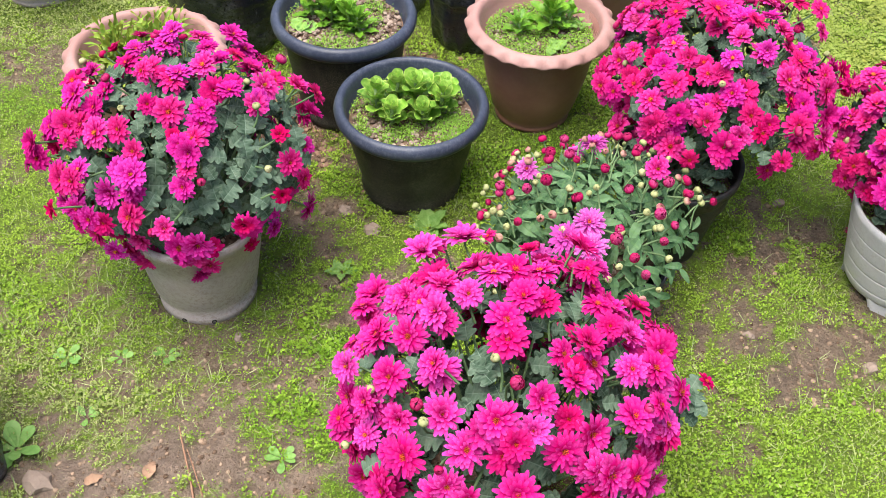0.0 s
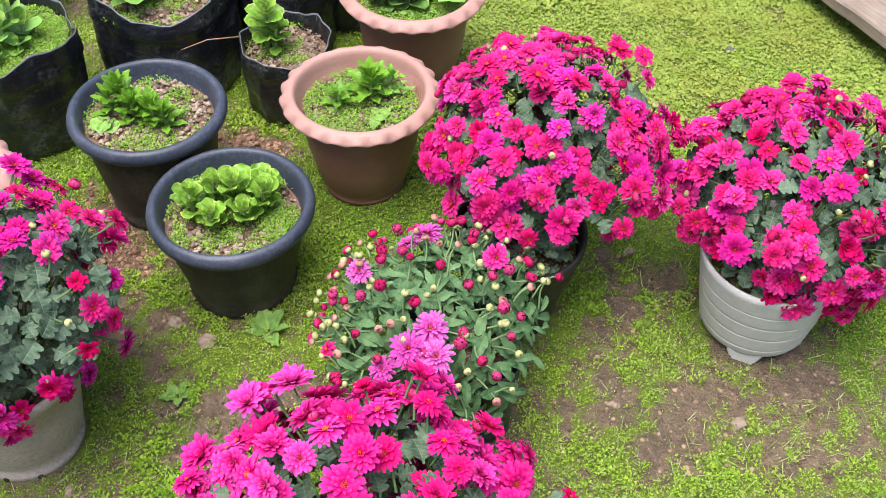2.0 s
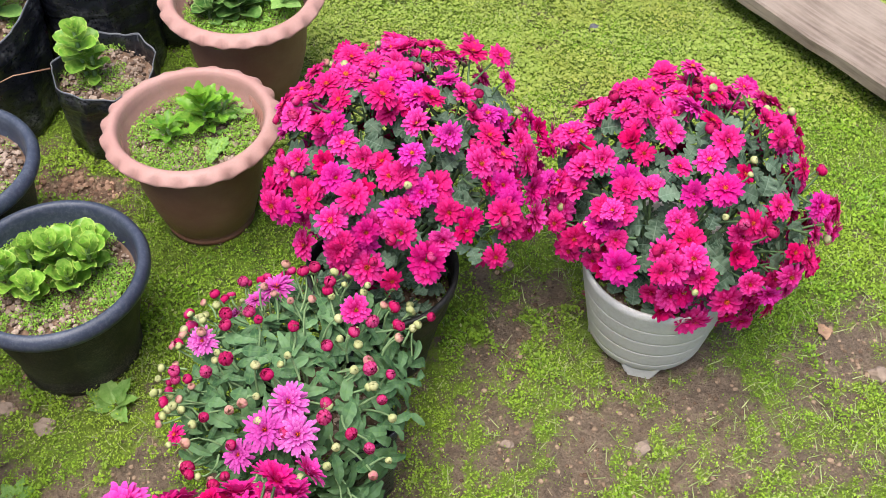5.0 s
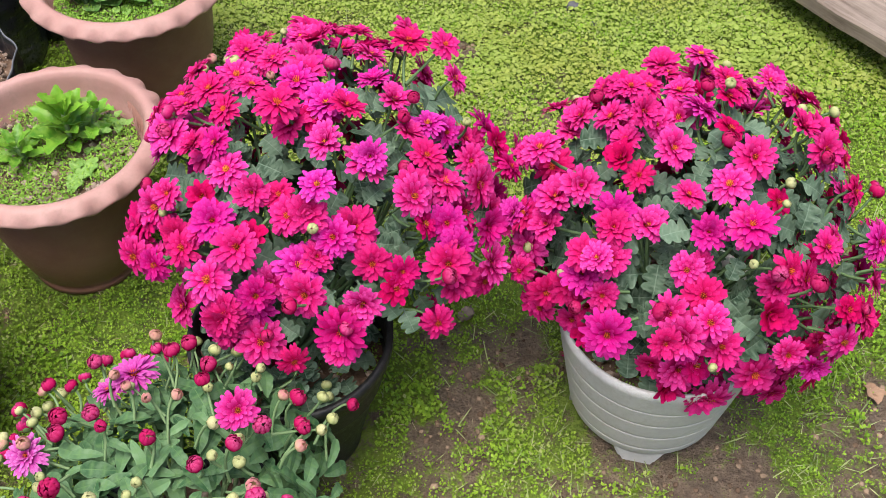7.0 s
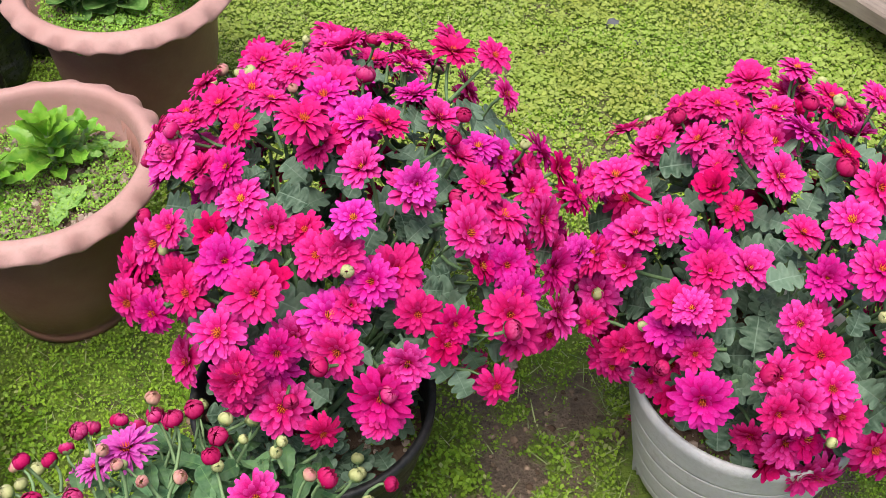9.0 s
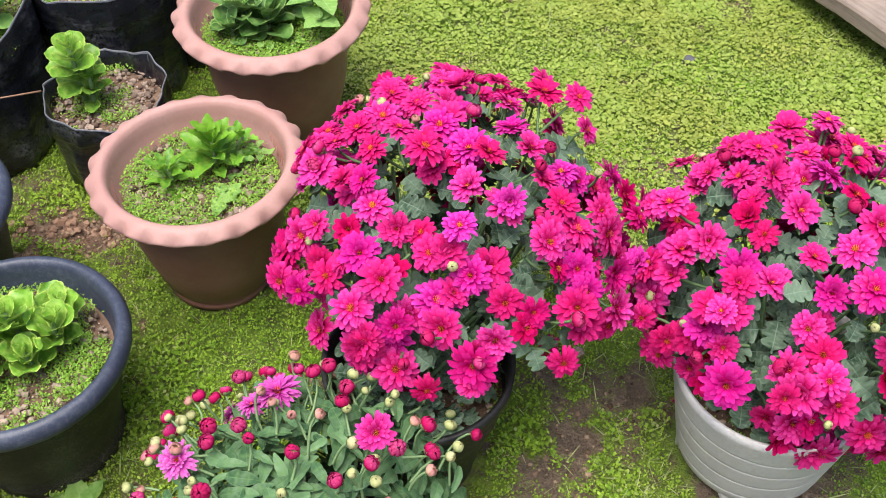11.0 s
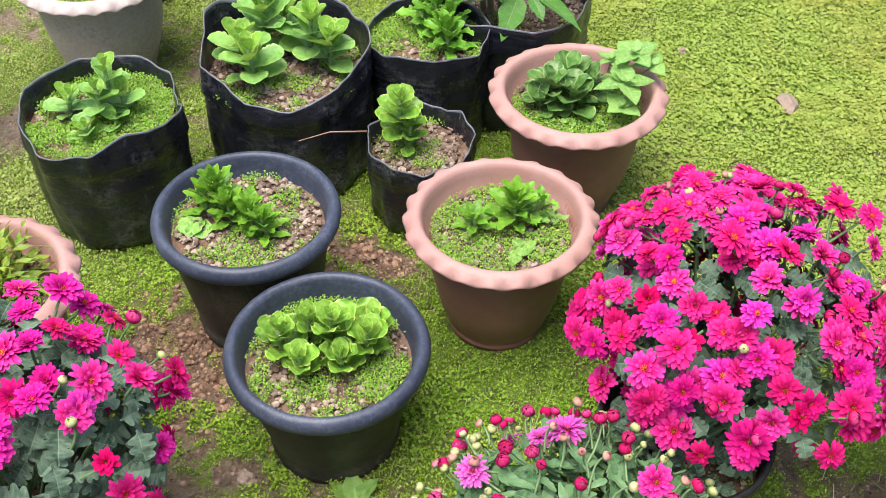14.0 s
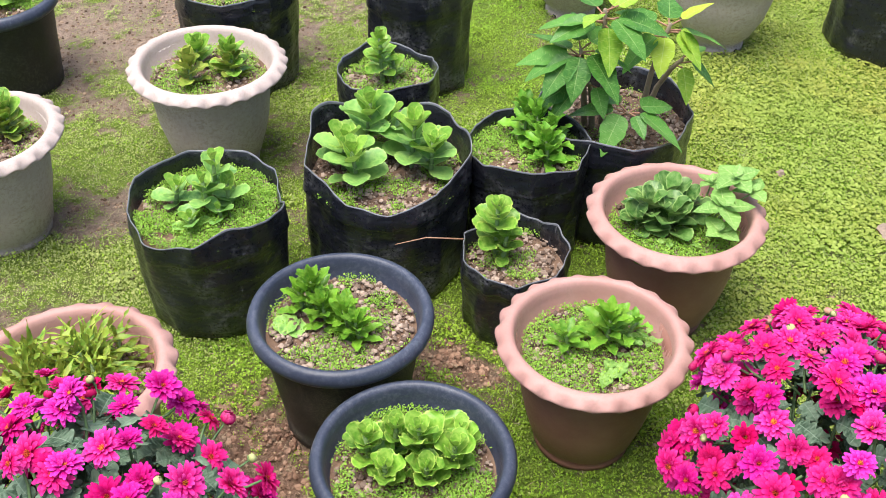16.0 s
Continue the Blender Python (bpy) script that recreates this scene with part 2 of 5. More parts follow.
POIN_YOUNG = make_leaf("young_poinsettia_leaf", (0.17, 0.38, 0.035), (0.44, 0.58, 0.05), (0.48, 0.60, 0.09), 0.45, 0.3, "object", 0.0, (0.5, 0.62, 0.2))
MUM_LEAF = make_leaf("chrysanthemum_leaf", (0.022, 0.052, 0.028), (0.108, 0.172, 0.112), (0.20, 0.28, 0.19), 0.55, 0.1, "object", 0.35, (0.18, 0.25, 0.18), spec=0.18)
BUD_LEAF = make_leaf("soft_green_leaf", (0.030, 0.090, 0.034), (0.122, 0.232, 0.100), (0.21, 0.32, 0.17), 0.6, 0.12, "object", 0.2, (0.13, 0.24, 0.085), spec=0.18)
DRY_LEAF = make_plain("dry_leaf", (0.20, 0.10, 0.06), (0.42, 0.28, 0.18), 70, 0.85, 0.5)
STEM = make_plain("green_stem", (0.10, 0.18, 0.06), (0.26, 0.36, 0.15), 80, 0.6, 0.2)
WOODY = make_plain("woody_stem", (0.16, 0.12, 0.08), (0.30, 0.25, 0.17), 80, 0.8, 0.4)
RED_STEM = make_plain("reddish_stalk", (0.22, 0.10, 0.06), (0.36, 0.21, 0.13), 80, 0.6, 0.2)
MAGENTA = make_petal("magenta_petal", (0.31, 0.001, 0.026), (0.65, 0.012, 0.180), (0.80, 0.085, 0.42), (0.65, 0.018, 0.25), (0.60, 0.007, 0.125))
ORCHID = make_petal("orchid_petal", (0.33, 0.001, 0.045), (0.58, 0.006, 0.235), (0.75, 0.075, 0.49), (0.56, 0.014, 0.31), (0.57, 0.002, 0.12))
CRIMSON = make_petal("crimson_petal", (0.24, 0.001, 0.02), (0.54, 0.002, 0.090), (0.64, 0.010, 0.19), (0.58, 0.002, 0.13))
PINK = make_petal("pink_petal", (0.44, 0.002, 0.06), (0.65, 0.005, 0.22), (0.77, 0.11, 0.49), (0.70, 0.040, 0.37), (0.63, 0.002, 0.14))
VIOLET = make_petal("violet_petal", (0.27, 0.003, 0.11), (0.54, 0.055, 0.36), (0.72, 0.26, 0.60), (0.62, 0.12, 0.48))
HEART = make_petal("flower_heart", (0.22, 0.006, 0.02), (0.62, 0.10, 0.03), (0.85, 0.42, 0.06), (0.7, 0.22, 0.03))
RED_BUD = make_petal("red_bud", (0.25, 0.002, 0.035), (0.50, 0.008, 0.105), (0.68, 0.11, 0.30), (0.56, 0.02, 0.16))
PALE_BUD = make_petal("pale_bud", (0.26, 0.34, 0.10), (0.50, 0.52, 0.24), (0.66, 0.63, 0.36), (0.58, 0.52, 0.30))
BLUSH_BUD = make_petal("blush_bud", (0.52, 0.42, 0.20), (0.62, 0.36, 0.28), (0.60, 0.10, 0.24), (0.66, 0.24, 0.30))
BUD_STEM = make_plain("pale_green_stalk", (0.11, 0.20, 0.08), (0.25, 0.35, 0.17), 80, 0.6, 0.2, 0.2)
MUM_STEM = make_plain("chrysanthemum_stalk", (0.05, 0.10, 0.04), (0.16, 0.25, 0.11), 80, 0.65, 0.2, 0.2)


def make_wood():
    m = Mat("weathered_wood")
    grain = m.noise(1.0, 6, 0.7, m.coords((95, 5, 95)))
    stain = m.noise(7, 5, 0.7)
    col = m.mix(m.ramp(grain, [(0.3, 0.0), (0.7, 1.0)]), (0.11, 0.080, 0.062), (0.29, 0.23, 0.19))
    col = m.mix(m.ramp(stain, [(0.4, 0.0), (0.68, 0.6)]), col, (0.33, 0.27, 0.225))
    m.bump(grain, 0.6, 0.004)
    return m.done(col, 0.85, spec=0.25)


WOOD = make_wood()


# ---- mesh helpers ----
rng = np.random.default_rng(7)


def part(name, mesh, material, parent=None, label="", m=None):
    """One mesh object under a thing or a part; material None keeps those of the mesh."""
    if isinstance(mesh, bmesh.types.BMesh):
        data = bpy.data.meshes.new(name)
        mesh.to_mesh(data)
        mesh.free()
        mesh = data
    if material is not None and not mesh.materials:
        mesh.materials.append(material)
    ob = new(name, mesh)
    if parent is not None:
        ob.parent = parent
    if m is not None:
        ob.matrix_basis = m
    return tagged(ob, label)


def smooth(mesh):
    mesh.polygons.foreach_set("use_smooth", [True] * len(mesh.polygons))
    return mesh


def from_lists(name, verts, faces, soft=True, attrs=None):
    mesh = bpy.data.meshes.new(name)
    mesh.from_pydata([tuple(v) for v in verts], [], faces)
    for key, values in (attrs or {}).items():
        mesh.attributes.new(key, "FLOAT", "POINT").data.foreach_set("value", np.asarray(values, np.float32))
    if soft:
        smooth(mesh)
    mesh.update()
    return mesh


def polys(name, verts, k, soft=False):
    """A mesh of many separate k-sided faces; verts is (n * k, 3)."""
    mesh = bpy.data.meshes.new(name)
    n = len(verts) // k
    mesh.vertices.add(n * k)
    mesh.vertices.foreach_set("co", np.asarray(verts, np.float32).ravel())
    mesh.loops.add(n * k)
    mesh.loops.foreach_set("vertex_index", np.arange(n * k, dtype=np.int32))
    mesh.polygons.add(n)
    mesh.polygons.foreach_set("loop_start", np.arange(0, n * k, k, dtype=np.int32))
    mesh.update(calc_edges=True)
    return mesh


def lathe(name, profile, seg=64, warp=None, closed=True):
    """A turned shape from (radius, height) pairs, from the outside foot over the rim to the inside; warp(i, angle, r, z) shifts rings."""
    verts, faces = [], []
    for i, (r, z) in enumerate(profile):
        for j in range(seg):
            a = 2 * math.pi * j / seg
            rr, zz = (r, z) if warp is None else warp(i, a, r, z)
            verts.append((rr * math.cos(a), rr * math.sin(a), zz))
    for i in range(len(profile) - 1):
        for j in range(seg):
            k = (j + 1) % seg
            faces.append((i * seg + j, i * seg + k, (i + 1) * seg + k, (i + 1) * seg + j))
    if closed:
        faces.append(tuple(range(seg - 1, -1, -1)))
    return from_lists(name, verts, faces)


def vnoise(x, y, scale, seed=0):
    """Smooth value noise of numpy arrays, 0 to 1."""
    x, y = np.asarray(x) * scale, np.asarray(y) * scale
    xi, yi = np.floor(x).astype(np.int64), np.floor(y).astype(np.int64)
    fx, fy = x - xi, y - yi
    fx, fy = fx * fx * (3 - 2 * fx), fy * fy * (3 - 2 * fy)

    def h(a, b):
        v = (a * 374761393 + b * 668265263 + seed * 974634541) & 0x7FFFFFFF
        v = ((v ^ (v >> 13)) * 1274126177) & 0x7FFFFFFF
        return ((v ^ (v >> 16)) & 0xFFFF) / 65535.0
    return (h(xi, yi) * (1 - fx) + h(xi + 1, yi) * fx) * (1 - fy) + (h(xi, yi + 1) * (1 - fx) + h(xi + 1, yi + 1) * fx) * fy


def fbm(x, y, scale, seed=0):
    return 0.55 * vnoise(x, y, scale, seed) + 0.3 * vnoise(x, y, scale * 2.3, seed + 1) + 0.15 * vnoise(x, y, scale * 5.1, seed + 2)


# ---- the ground: bare patches, mud and what grows on it ----
BARE = [  # x, y, half width, half depth, strength
    (-0.01, -0.32, 0.1, 0.05, 0.95), (-0.08, -0.33, 0.06, 0.05, 0.85), (-0.25, -0.08, 0.07, 0.05, 0.85), (-0.17, -0.18, 0.04, 0.05, 0.6), (-0.02, -0.31, 0.09, 0.07, 1.0), (0.06, -0.29, 0.06, 0.05, 0.9), (-0.21, -0.04, 0.05, 0.05, 0.9), (0.79, -0.13, 0.055, 0.06, 0.75), (0.68, -0.25, 0.04, 0.07, 0.65), (0.69, -0.31, 0.04, 0.04, 0.5), (0.72, -0.50, 0.09, 0.06, 0.7), (0.63, -0.40, 0.06, 0.06, 0.65), (0.90, -0.55, 0.08, 0.05, 0.6),
    (-0.34, -0.69, 0.18, 0.05, 0.95), (-0.14, -0.09, 0.05, 0.035, 0.9), (-0.21, -0.48, 0.06, 0.05, 0.4), (-0.52, -0.72, 0.10, 0.04, 0.8), (-0.10, -0.60, 0.05, 0.08, 0.35),
    (-0.73, 0.78, 0.08, 0.05, 0.8), (-0.82, 0.74, 0.06, 0.05, 0.7), (-0.62, 0.76, 0.05, 0.06, 0.6), (-0.80, 0.35, 0.12, 0.10, 0.7), (1.22, -0.40, 0.10, 0.06, 0.55), (1.05, -0.48, 0.10, 0.05, 0.45), (0.95, -0.34, 0.10, 0.05, 0.5), (1.1, 0.62, 0.10, 0.08, 0.45), (-0.95, 1.62, 0.42, 0.27, 1.0), (-0.89, 1.17, 0.11, 0.08, 0.95), (0.69, -0.14, 0.06, 0.10, 0.85), (0.64, -0.26, 0.05, 0.06, 0.8), (0.70, -0.43, 0.10, 0.05, 0.75), (0.97, -0.40, 0.10, 0.05, 0.7), (1.22, -0.44, 0.10, 0.06, 0.65), (1.10, -0.60, 0.12, 0.05, 0.5), (-0.40, -0.60, 0.16, 0.06, 0.3), (-0.20, -0.49, 0.09, 0.05, 0.55), (-0.72, 0.78, 0.10, 0.07, 0.8), (-0.97, 1.40, 0.22, 0.14, 0.9), (-0.45, 1.52, 0.10, 0.14, 0.8), (-0.37, 1.05, 0.05, 0.10, 0.6)]
MUD = [(-0.26, 0.14, 0.13, 0.13, 1.0), (0.02, 0.385, 0.07, 0.055, 1.0), (0.09, 0.15, 0.045, 0.05, 0.8)]
DRY = [(-0.85, 1.5, 0.6, 0.4, 1.0), (-0.75, 0.85, 0.35, 0.25, 0.8), (-0.45, -0.75, 0.35, 0.2, 0.6)]


def patch(x, y, table):
    out = np.zeros_like(x)
    wob = 0.6 * (fbm(x, y, 9, 5) - 0.5) + 1.1 * (fbm(x, y, 29, 9) - 0.5) + 0.7 * (vnoise(x, y, 83, 10) - 0.5)
    for px, py, w, d, s in table:
        q = np.sqrt(((x - px) / w) ** 2 + ((y - py) / d) ** 2) + wob * 1.6
        out = np.maximum(out, s * np.clip((1.45 - q) / 1.0, 0, 1))
    return out


def cover(x, y):
    """How thickly the ground is grown over, 0 to 1."""
    base = 0.79 + 0.85 * (fbm(x, y, 4.5, 21) - 0.5) + 0.75 * (fbm(x, y, 17, 27) - 0.5) + 0.75 * (vnoise(x, y, 53, 28) - 0.5) + 0.35 * (vnoise(x, y, 127, 29) - 0.5)
    base = base + np.clip((y - 0.35) * 0.5, 0, 0.4) * np.clip((x + 0.1) * 2, 0, 1)
    base = base - 0.06 * np.clip((-y - 0.15) * 4, 0, 1) + 0.10 * np.clip((x - 0.4) * 4, 0, 1) + 0.16 * np.clip((-x - 0.3) * 4, 0, 1) * np.clip((y - 0.2) * 4, 0, 1)
    base = base - 0.04 * np.clip((-x - 0.12) * 5, 0, 1) * np.clip((-y - 0.25) * 5, 0, 1)
    base = base + 0.28 * np.exp(-(((x - 0.2) / 0.22) ** 2 + ((y + 0.05) / 0.25) ** 2))
    return np.clip(base - 0.9 * np.maximum(patch(x, y, BARE), patch(x, y, MUD)), 0, 1)


def lift(x, y):
    near = np.exp(-((x / 6) ** 2 + (y / 6) ** 2))
    mud = patch(x, y, MUD)
    return near * (0.016 * (fbm(x, y, 4, 3) - 0.5) + 0.008 * (vnoise(x, y, 31, 4) - 0.5) + 0.022 * mud * (vnoise(x, y, 48, 6) - 0.45))


def build_ground():
    fine_x, fine_y = np.arange(-1.9, 2.3, 0.018), np.arange(-1.3, 2.9, 0.018)
    out = np.array([0.3, 1, 3, 8, 20, 60, 200, 600])
    xs = np.concatenate([fine_x[0] - out[::-1], fine_x, fine_x[-1] + out])
    ys = np.concatenate([fine_y[0] - out[::-1], fine_y, fine_y[-1] + out])
    gx, gy = np.meshgrid(xs, ys)
    gx, gy = gx.ravel(), gy.ravel()
    verts = np.stack([gx, gy, lift(gx, gy)], 1)
    inside = ((np.abs(gx - 0.2) < 2.11) & (np.abs(gy - 0.8) < 2.11)).astype(float)
    nx, ny = len(xs), len(ys)
    i = (np.arange(ny - 1)[:, None] * nx + np.arange(nx - 1)[None]).ravel()
    quads = np.stack([i, i + 1, i + nx + 1, i + nx], 1)
    mesh = from_lists("ground", verts, [tuple(q) for q in quads.tolist()], True, {"cover": cover(gx, gy) * inside + 0.72 * (1 - inside), "mud": patch(gx, gy, MUD) * inside, "dry": patch(gx, gy, DRY) * inside})
    return tagged(part("ground", mesh, GROUND), "mossy soil ground with bare muddy patches", "ground", kind="structure")


POT_SPOTS = []  # x, y, radius of what stands on the ground


def free_spots(n, x0, x1, y0, y1, power, seed, table=None, limit=0.0):
    r = np.random.default_rng(seed)
    x, y = r.uniform(x0, x1, n), r.uniform(y0, y1, n)
    want = cover(x, y) if table is None else patch(x, y, table)
    keep = r.uniform(0, 1, n) < np.clip((want - limit) * power, 0, 1)
    rim = np.minimum(np.minimum(x - x0, x1 - x), np.minimum(y - y0, y1 - y)) / 0.35 + 1.2 * (fbm(x, y, 5, 77) - 0.5)
    keep &= r.uniform(0, 1, n) < np.clip(rim, 0, 1)
    for px, py, pr in POT_SPOTS:
        keep &= (x - px) ** 2 + (y - py) ** 2 > pr * pr
    return x[keep], y[keep], r


def leaf_cloud(name, x, y, z, size, shape, r, tilt=(5, 55), spread=0.35):
    """Many small leaves; shape is an outline of (along, across) pairs for a leaf one long."""
    n, k = len(x), len(shape)
    yaw, el = r.uniform(0, 2 * math.pi, n), np.radians(r.uniform(*tilt, n))
    roll = r.normal(0, spread, n)
    d = np.stack([np.cos(yaw) * np.cos(el), np.sin(yaw) * np.cos(el), np.sin(el)], 1)
    s = np.stack([-np.sin(yaw), np.cos(yaw), 0 * yaw], 1)
    u = np.cross(d, s)
    s = s * np.cos(roll)[:, None] + u * np.sin(roll)[:, None]
    p = np.stack([x, y, z], 1)
    sh = np.array(shape)
    verts = p[:, None] + size[:, None, None] * (sh[None, :, :1] * d[:, None] + sh[None, :, 1:] * s[:, None])
    return polys(name, verts.reshape(-1, 3), k)


KITE = [(0, 0), (0.6, -0.32), (1, 0), (0.6, 0.32)]
ROUND = [(0, 0), (0.25, -0.44), (0.7, -0.5), (1, -0.2), (1, 0.2), (0.7, 0.5), (0.25, 0.44)]
BLADE = [(0, -0.026), (0.6, -0.022), (1, 0), (0.6, 0.022), (0, 0.026)]


def build_ground_cover():
    x, y, r = free_spots(960000, -1.4, 1.9, -1.15, 2.15, 1.8, 11, limit=0.18)
    tall = 0.5 * vnoise(x, y, 19, 30) ** 2 + 0.6 * vnoise(x, y, 47, 37) ** 3
    field = np.clip((y - 0.02) * 2.0, 0.0, 1) * np.clip((x - 0.3) * 3, 0, 1)
    z = lift(x, y) + r.uniform(-0.001, 0.007, len(x)) * (1 - 0.7 * field) + 0.024 * (1 - 0.85 * field) * tall * r.uniform(0, 1, len(x))
    size = r.uniform(0.0030, 0.0062, len(x)) * (0.80 + 0.75 * vnoise(x, y, 11, 31) ** 2) * np.clip(0.45 + 0.75 * cover(x, y), 0, 1.1)
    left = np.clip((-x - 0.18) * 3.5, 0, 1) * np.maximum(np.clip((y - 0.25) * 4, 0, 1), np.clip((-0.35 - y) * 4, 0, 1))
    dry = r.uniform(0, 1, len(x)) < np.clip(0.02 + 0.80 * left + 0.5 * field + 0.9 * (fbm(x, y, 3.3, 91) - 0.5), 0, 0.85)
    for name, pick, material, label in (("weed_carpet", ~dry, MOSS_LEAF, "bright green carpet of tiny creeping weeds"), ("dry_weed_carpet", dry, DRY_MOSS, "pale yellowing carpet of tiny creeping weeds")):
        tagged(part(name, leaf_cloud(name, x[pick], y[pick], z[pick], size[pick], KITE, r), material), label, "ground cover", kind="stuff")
    x, y, r = free_spots(560000, 0.15, 2.1, -0.4, 2.6, 1.8, 12, limit=0.25)
    far = np.clip((y - 0.02) * 2.0, 0.0, 1) * np.clip((x - 0.3) * 3, 0, 1)
    keep = r.uniform(0, 1, len(x)) < far * np.clip(0.40 + 5.0 * (fbm(x, y, 6, 8) - 0.44), 0.40, 1.0)
    x, y = x[keep], y[keep]
    size = (0.0032 + 0.0056 * r.uniform(0, 1, len(x)) ** 2.2) * (0.85 + 0.5 * vnoise(x, y, 5, 33) ** 3)
    tagged(part("clover_patch", leaf_cloud("clover_patch", x, y, lift(x, y) + r.uniform(0.003, 0.008, len(x)) + 0.008 * vnoise(x, y, 14, 35) ** 2, size, ROUND, r, (-10, 28), 0.25), CLOVER_LEAF),
           "yellow-green patch of small round-leaved weeds", "weeds", kind="stuff")
    x, y, r = free_spots(110000, -1.4, 1.8, -1.05, 2.0, 1.4, 13, limit=0.05)
    keep = r.uniform(0, 1, len(x)) < 0.025 + 0.9 * np.clip((-x - 0.05) * 2, 0, 1) * np.clip((-0.0 - y) * 3, 0, 1) + 0.55 * np.clip((x - 0.5) * 3, 0, 1) * np.clip((0.1 - y) * 3, 0, 1) + 0.3 * (vnoise(x, y, 6, 40) > 0.58)
    x, y = x[keep], y[keep]
    tagged(part("grass", leaf_cloud("grass", x, y, lift(x, y) - 0.002, r.uniform(0.012, 0.036, len(x)), BLADE, r, (8, 60)), GRASS),
           "thin short grass growing between the weeds", "grass", kind="stuff")
    r = np.random.default_rng(19)
    x, y = r.uniform(-1.4, 1.8, 20000), r.uniform(-1.0, 2.0, 20000)
    keep = (x < 0.3 + 0.5 * r.uniform(0, 1, 20000)) & (r.uniform(0, 1, 20000) < np.clip(0.75 - 0.5 * cover(x, y) + 0.3 * (vnoise(x, y, 5, 44) > 0.6) + 0.3 * (x < -0.25), 0, 1))
    x, y = x[keep], y[keep]
    tagged(part("dry_straw", leaf_cloud("dry_straw", x, y, lift(x, y) + r.uniform(0.001, 0.006, len(x)), r.uniform(0.005, 0.020, len(x)), BLADE, r, (-4, 12)), STRAW),
           "scattered pale bits of dry straw and dead grass", "straw", kind="stuff")
    r = np.random.default_rng(14)
    x, y = r.uniform(-1.3, 1.7, 60000), r.uniform(-1.0, 1.9, 60000)
    keep = r.uniform(0, 1, len(x)) < np.clip(0.9 - 1.5 * cover(x, y), 0, 1)
    for px, py, pr in POT_SPOTS:
        keep &= (x - px) ** 2 + (y - py) ** 2 > pr * pr
    x, y = x[keep], y[keep]
    clods("soil_grit", x, y, r, (0.0008, 0.0060), CLOD, "small dry soil crumbs on bare ground")
    x, y, r = free_spots(50000, -1.5, 0.5, -0.1, 2.0, 1.0, 15, MUD)
    clods("mud_rubble", x, y, r, (0.002, 0.0085), MUD_CLOD, "reddish brown clods of dug wet mud")


# a lump of twelve corners, a little flattened
LUMP = np.array([(0.53 * a, 0.85 * b * 1.0, 0.0) for a in (-1, 1) for b in (-1, 1)] + [(0.0, 0.53 * a, 0.62 * b) for a in (-1, 1) for b in (-1, 1)] + [(0.85 * b, 0.0, 0.38 * a) for a in (-1, 1) for b in (-1, 1)])


def lump_faces():
    """The faces of the lump, found as its convex hull."""
    bm = bmesh.new()
    vs = [bm.verts.new(tuple(p)) for p in LUMP]
    bm.verts.index_update()
    hull = bmesh.ops.convex_hull(bm, input=vs)
    bmesh.ops.triangulate(bm, faces=bm.faces[:])
    out = np.array([[v.index for v in f.verts] for f in bm.faces])
    bm.free()
    return out


LUMP_FACES = lump_faces()


def clods(name, x, y, r, span, material, label):
    n = len(x)
    size = r.uniform(*span, n) * r.uniform(0.6, 1.0, n)
    jit = r.uniform(0.72, 1.25, (n, len(LUMP), 1))
    yaw = r.uniform(0, 6.3, n)
    v = LUMP[None] * jit * size[:, None, None]
    c, s = np.cos(yaw)[:, None], np.sin(yaw)[:, None]
    v = np.stack([v[..., 0] * c - v[..., 1] * s, v[..., 0] * s + v[..., 1] * c, v[..., 2]], -1)
    v += np.stack([x, y, lift(x, y) + 0.2 * size], 1)[:, None]
    mesh = bpy.data.meshes.new(name)
    faces = (np.arange(n)[:, None, None] * len(LUMP) + LUMP_FACES[None]).reshape(-1, 3)
    mesh.from_pydata(v.reshape(-1, 3).tolist(), [], faces.tolist())
    tagged(part(name, mesh, material), label, "soil", kind="stuff")


# ---- leaves, flowers and buds ----
def leaf_mesh(name, length, width, outline, rows=12, fold=0.25, arch=0.3, ripple=0.0, material=None, seed=0, vein=0):
    """A leaf along +x, its face up; outline(s) gives the half width, 0 to 1, at s along it."""
    r = random.Random(seed)
    verts, side, faces, veins = [], [], [], []
    cols = (-1, -0.78, -0.55, -0.3, -0.05, 0, 0.05, 0.3, 0.55, 0.78, 1) if vein and rows > 40 else ((-1, -0.55, -0.07, 0, 0.07, 0.55, 1) if vein else (-1, -0.86, 0, 0.86, 1))
    for i in range(rows + 1):
        s = i / rows
        w = width * 0.5 * max(outline(s), 0.02)
        bend = arch * s * s
        for c in cols:
            rip = ripple * width * math.sin(s * 15 + c * 1.6 + seed) * abs(c) ** 1.5
            verts.append((length * s * (1 - 0.25 * abs(bend)), c * w + r.uniform(-0.02, 0.02) * w, fold * w * abs(c) - bend * length * 0.6 + rip))
            side.append(abs(c))
            veins.append(0.9 if c == 0 and vein else (0.6 if vein and (i - round(abs(c) * (14 if rows > 60 else 7))) % vein == 0 and abs(c) < 0.9 else 0.0))
    k = len(cols)
    for i in range(rows):
        for j in range(k - 1):
            faces.append((i * k + j, (i + 1) * k + j, (i + 1) * k + j + 1, i * k + j + 1))
    mesh = from_lists(name, verts, faces, True, {"side": side, "vein": veins})
    if material:
        mesh.materials.append(material)
    return mesh


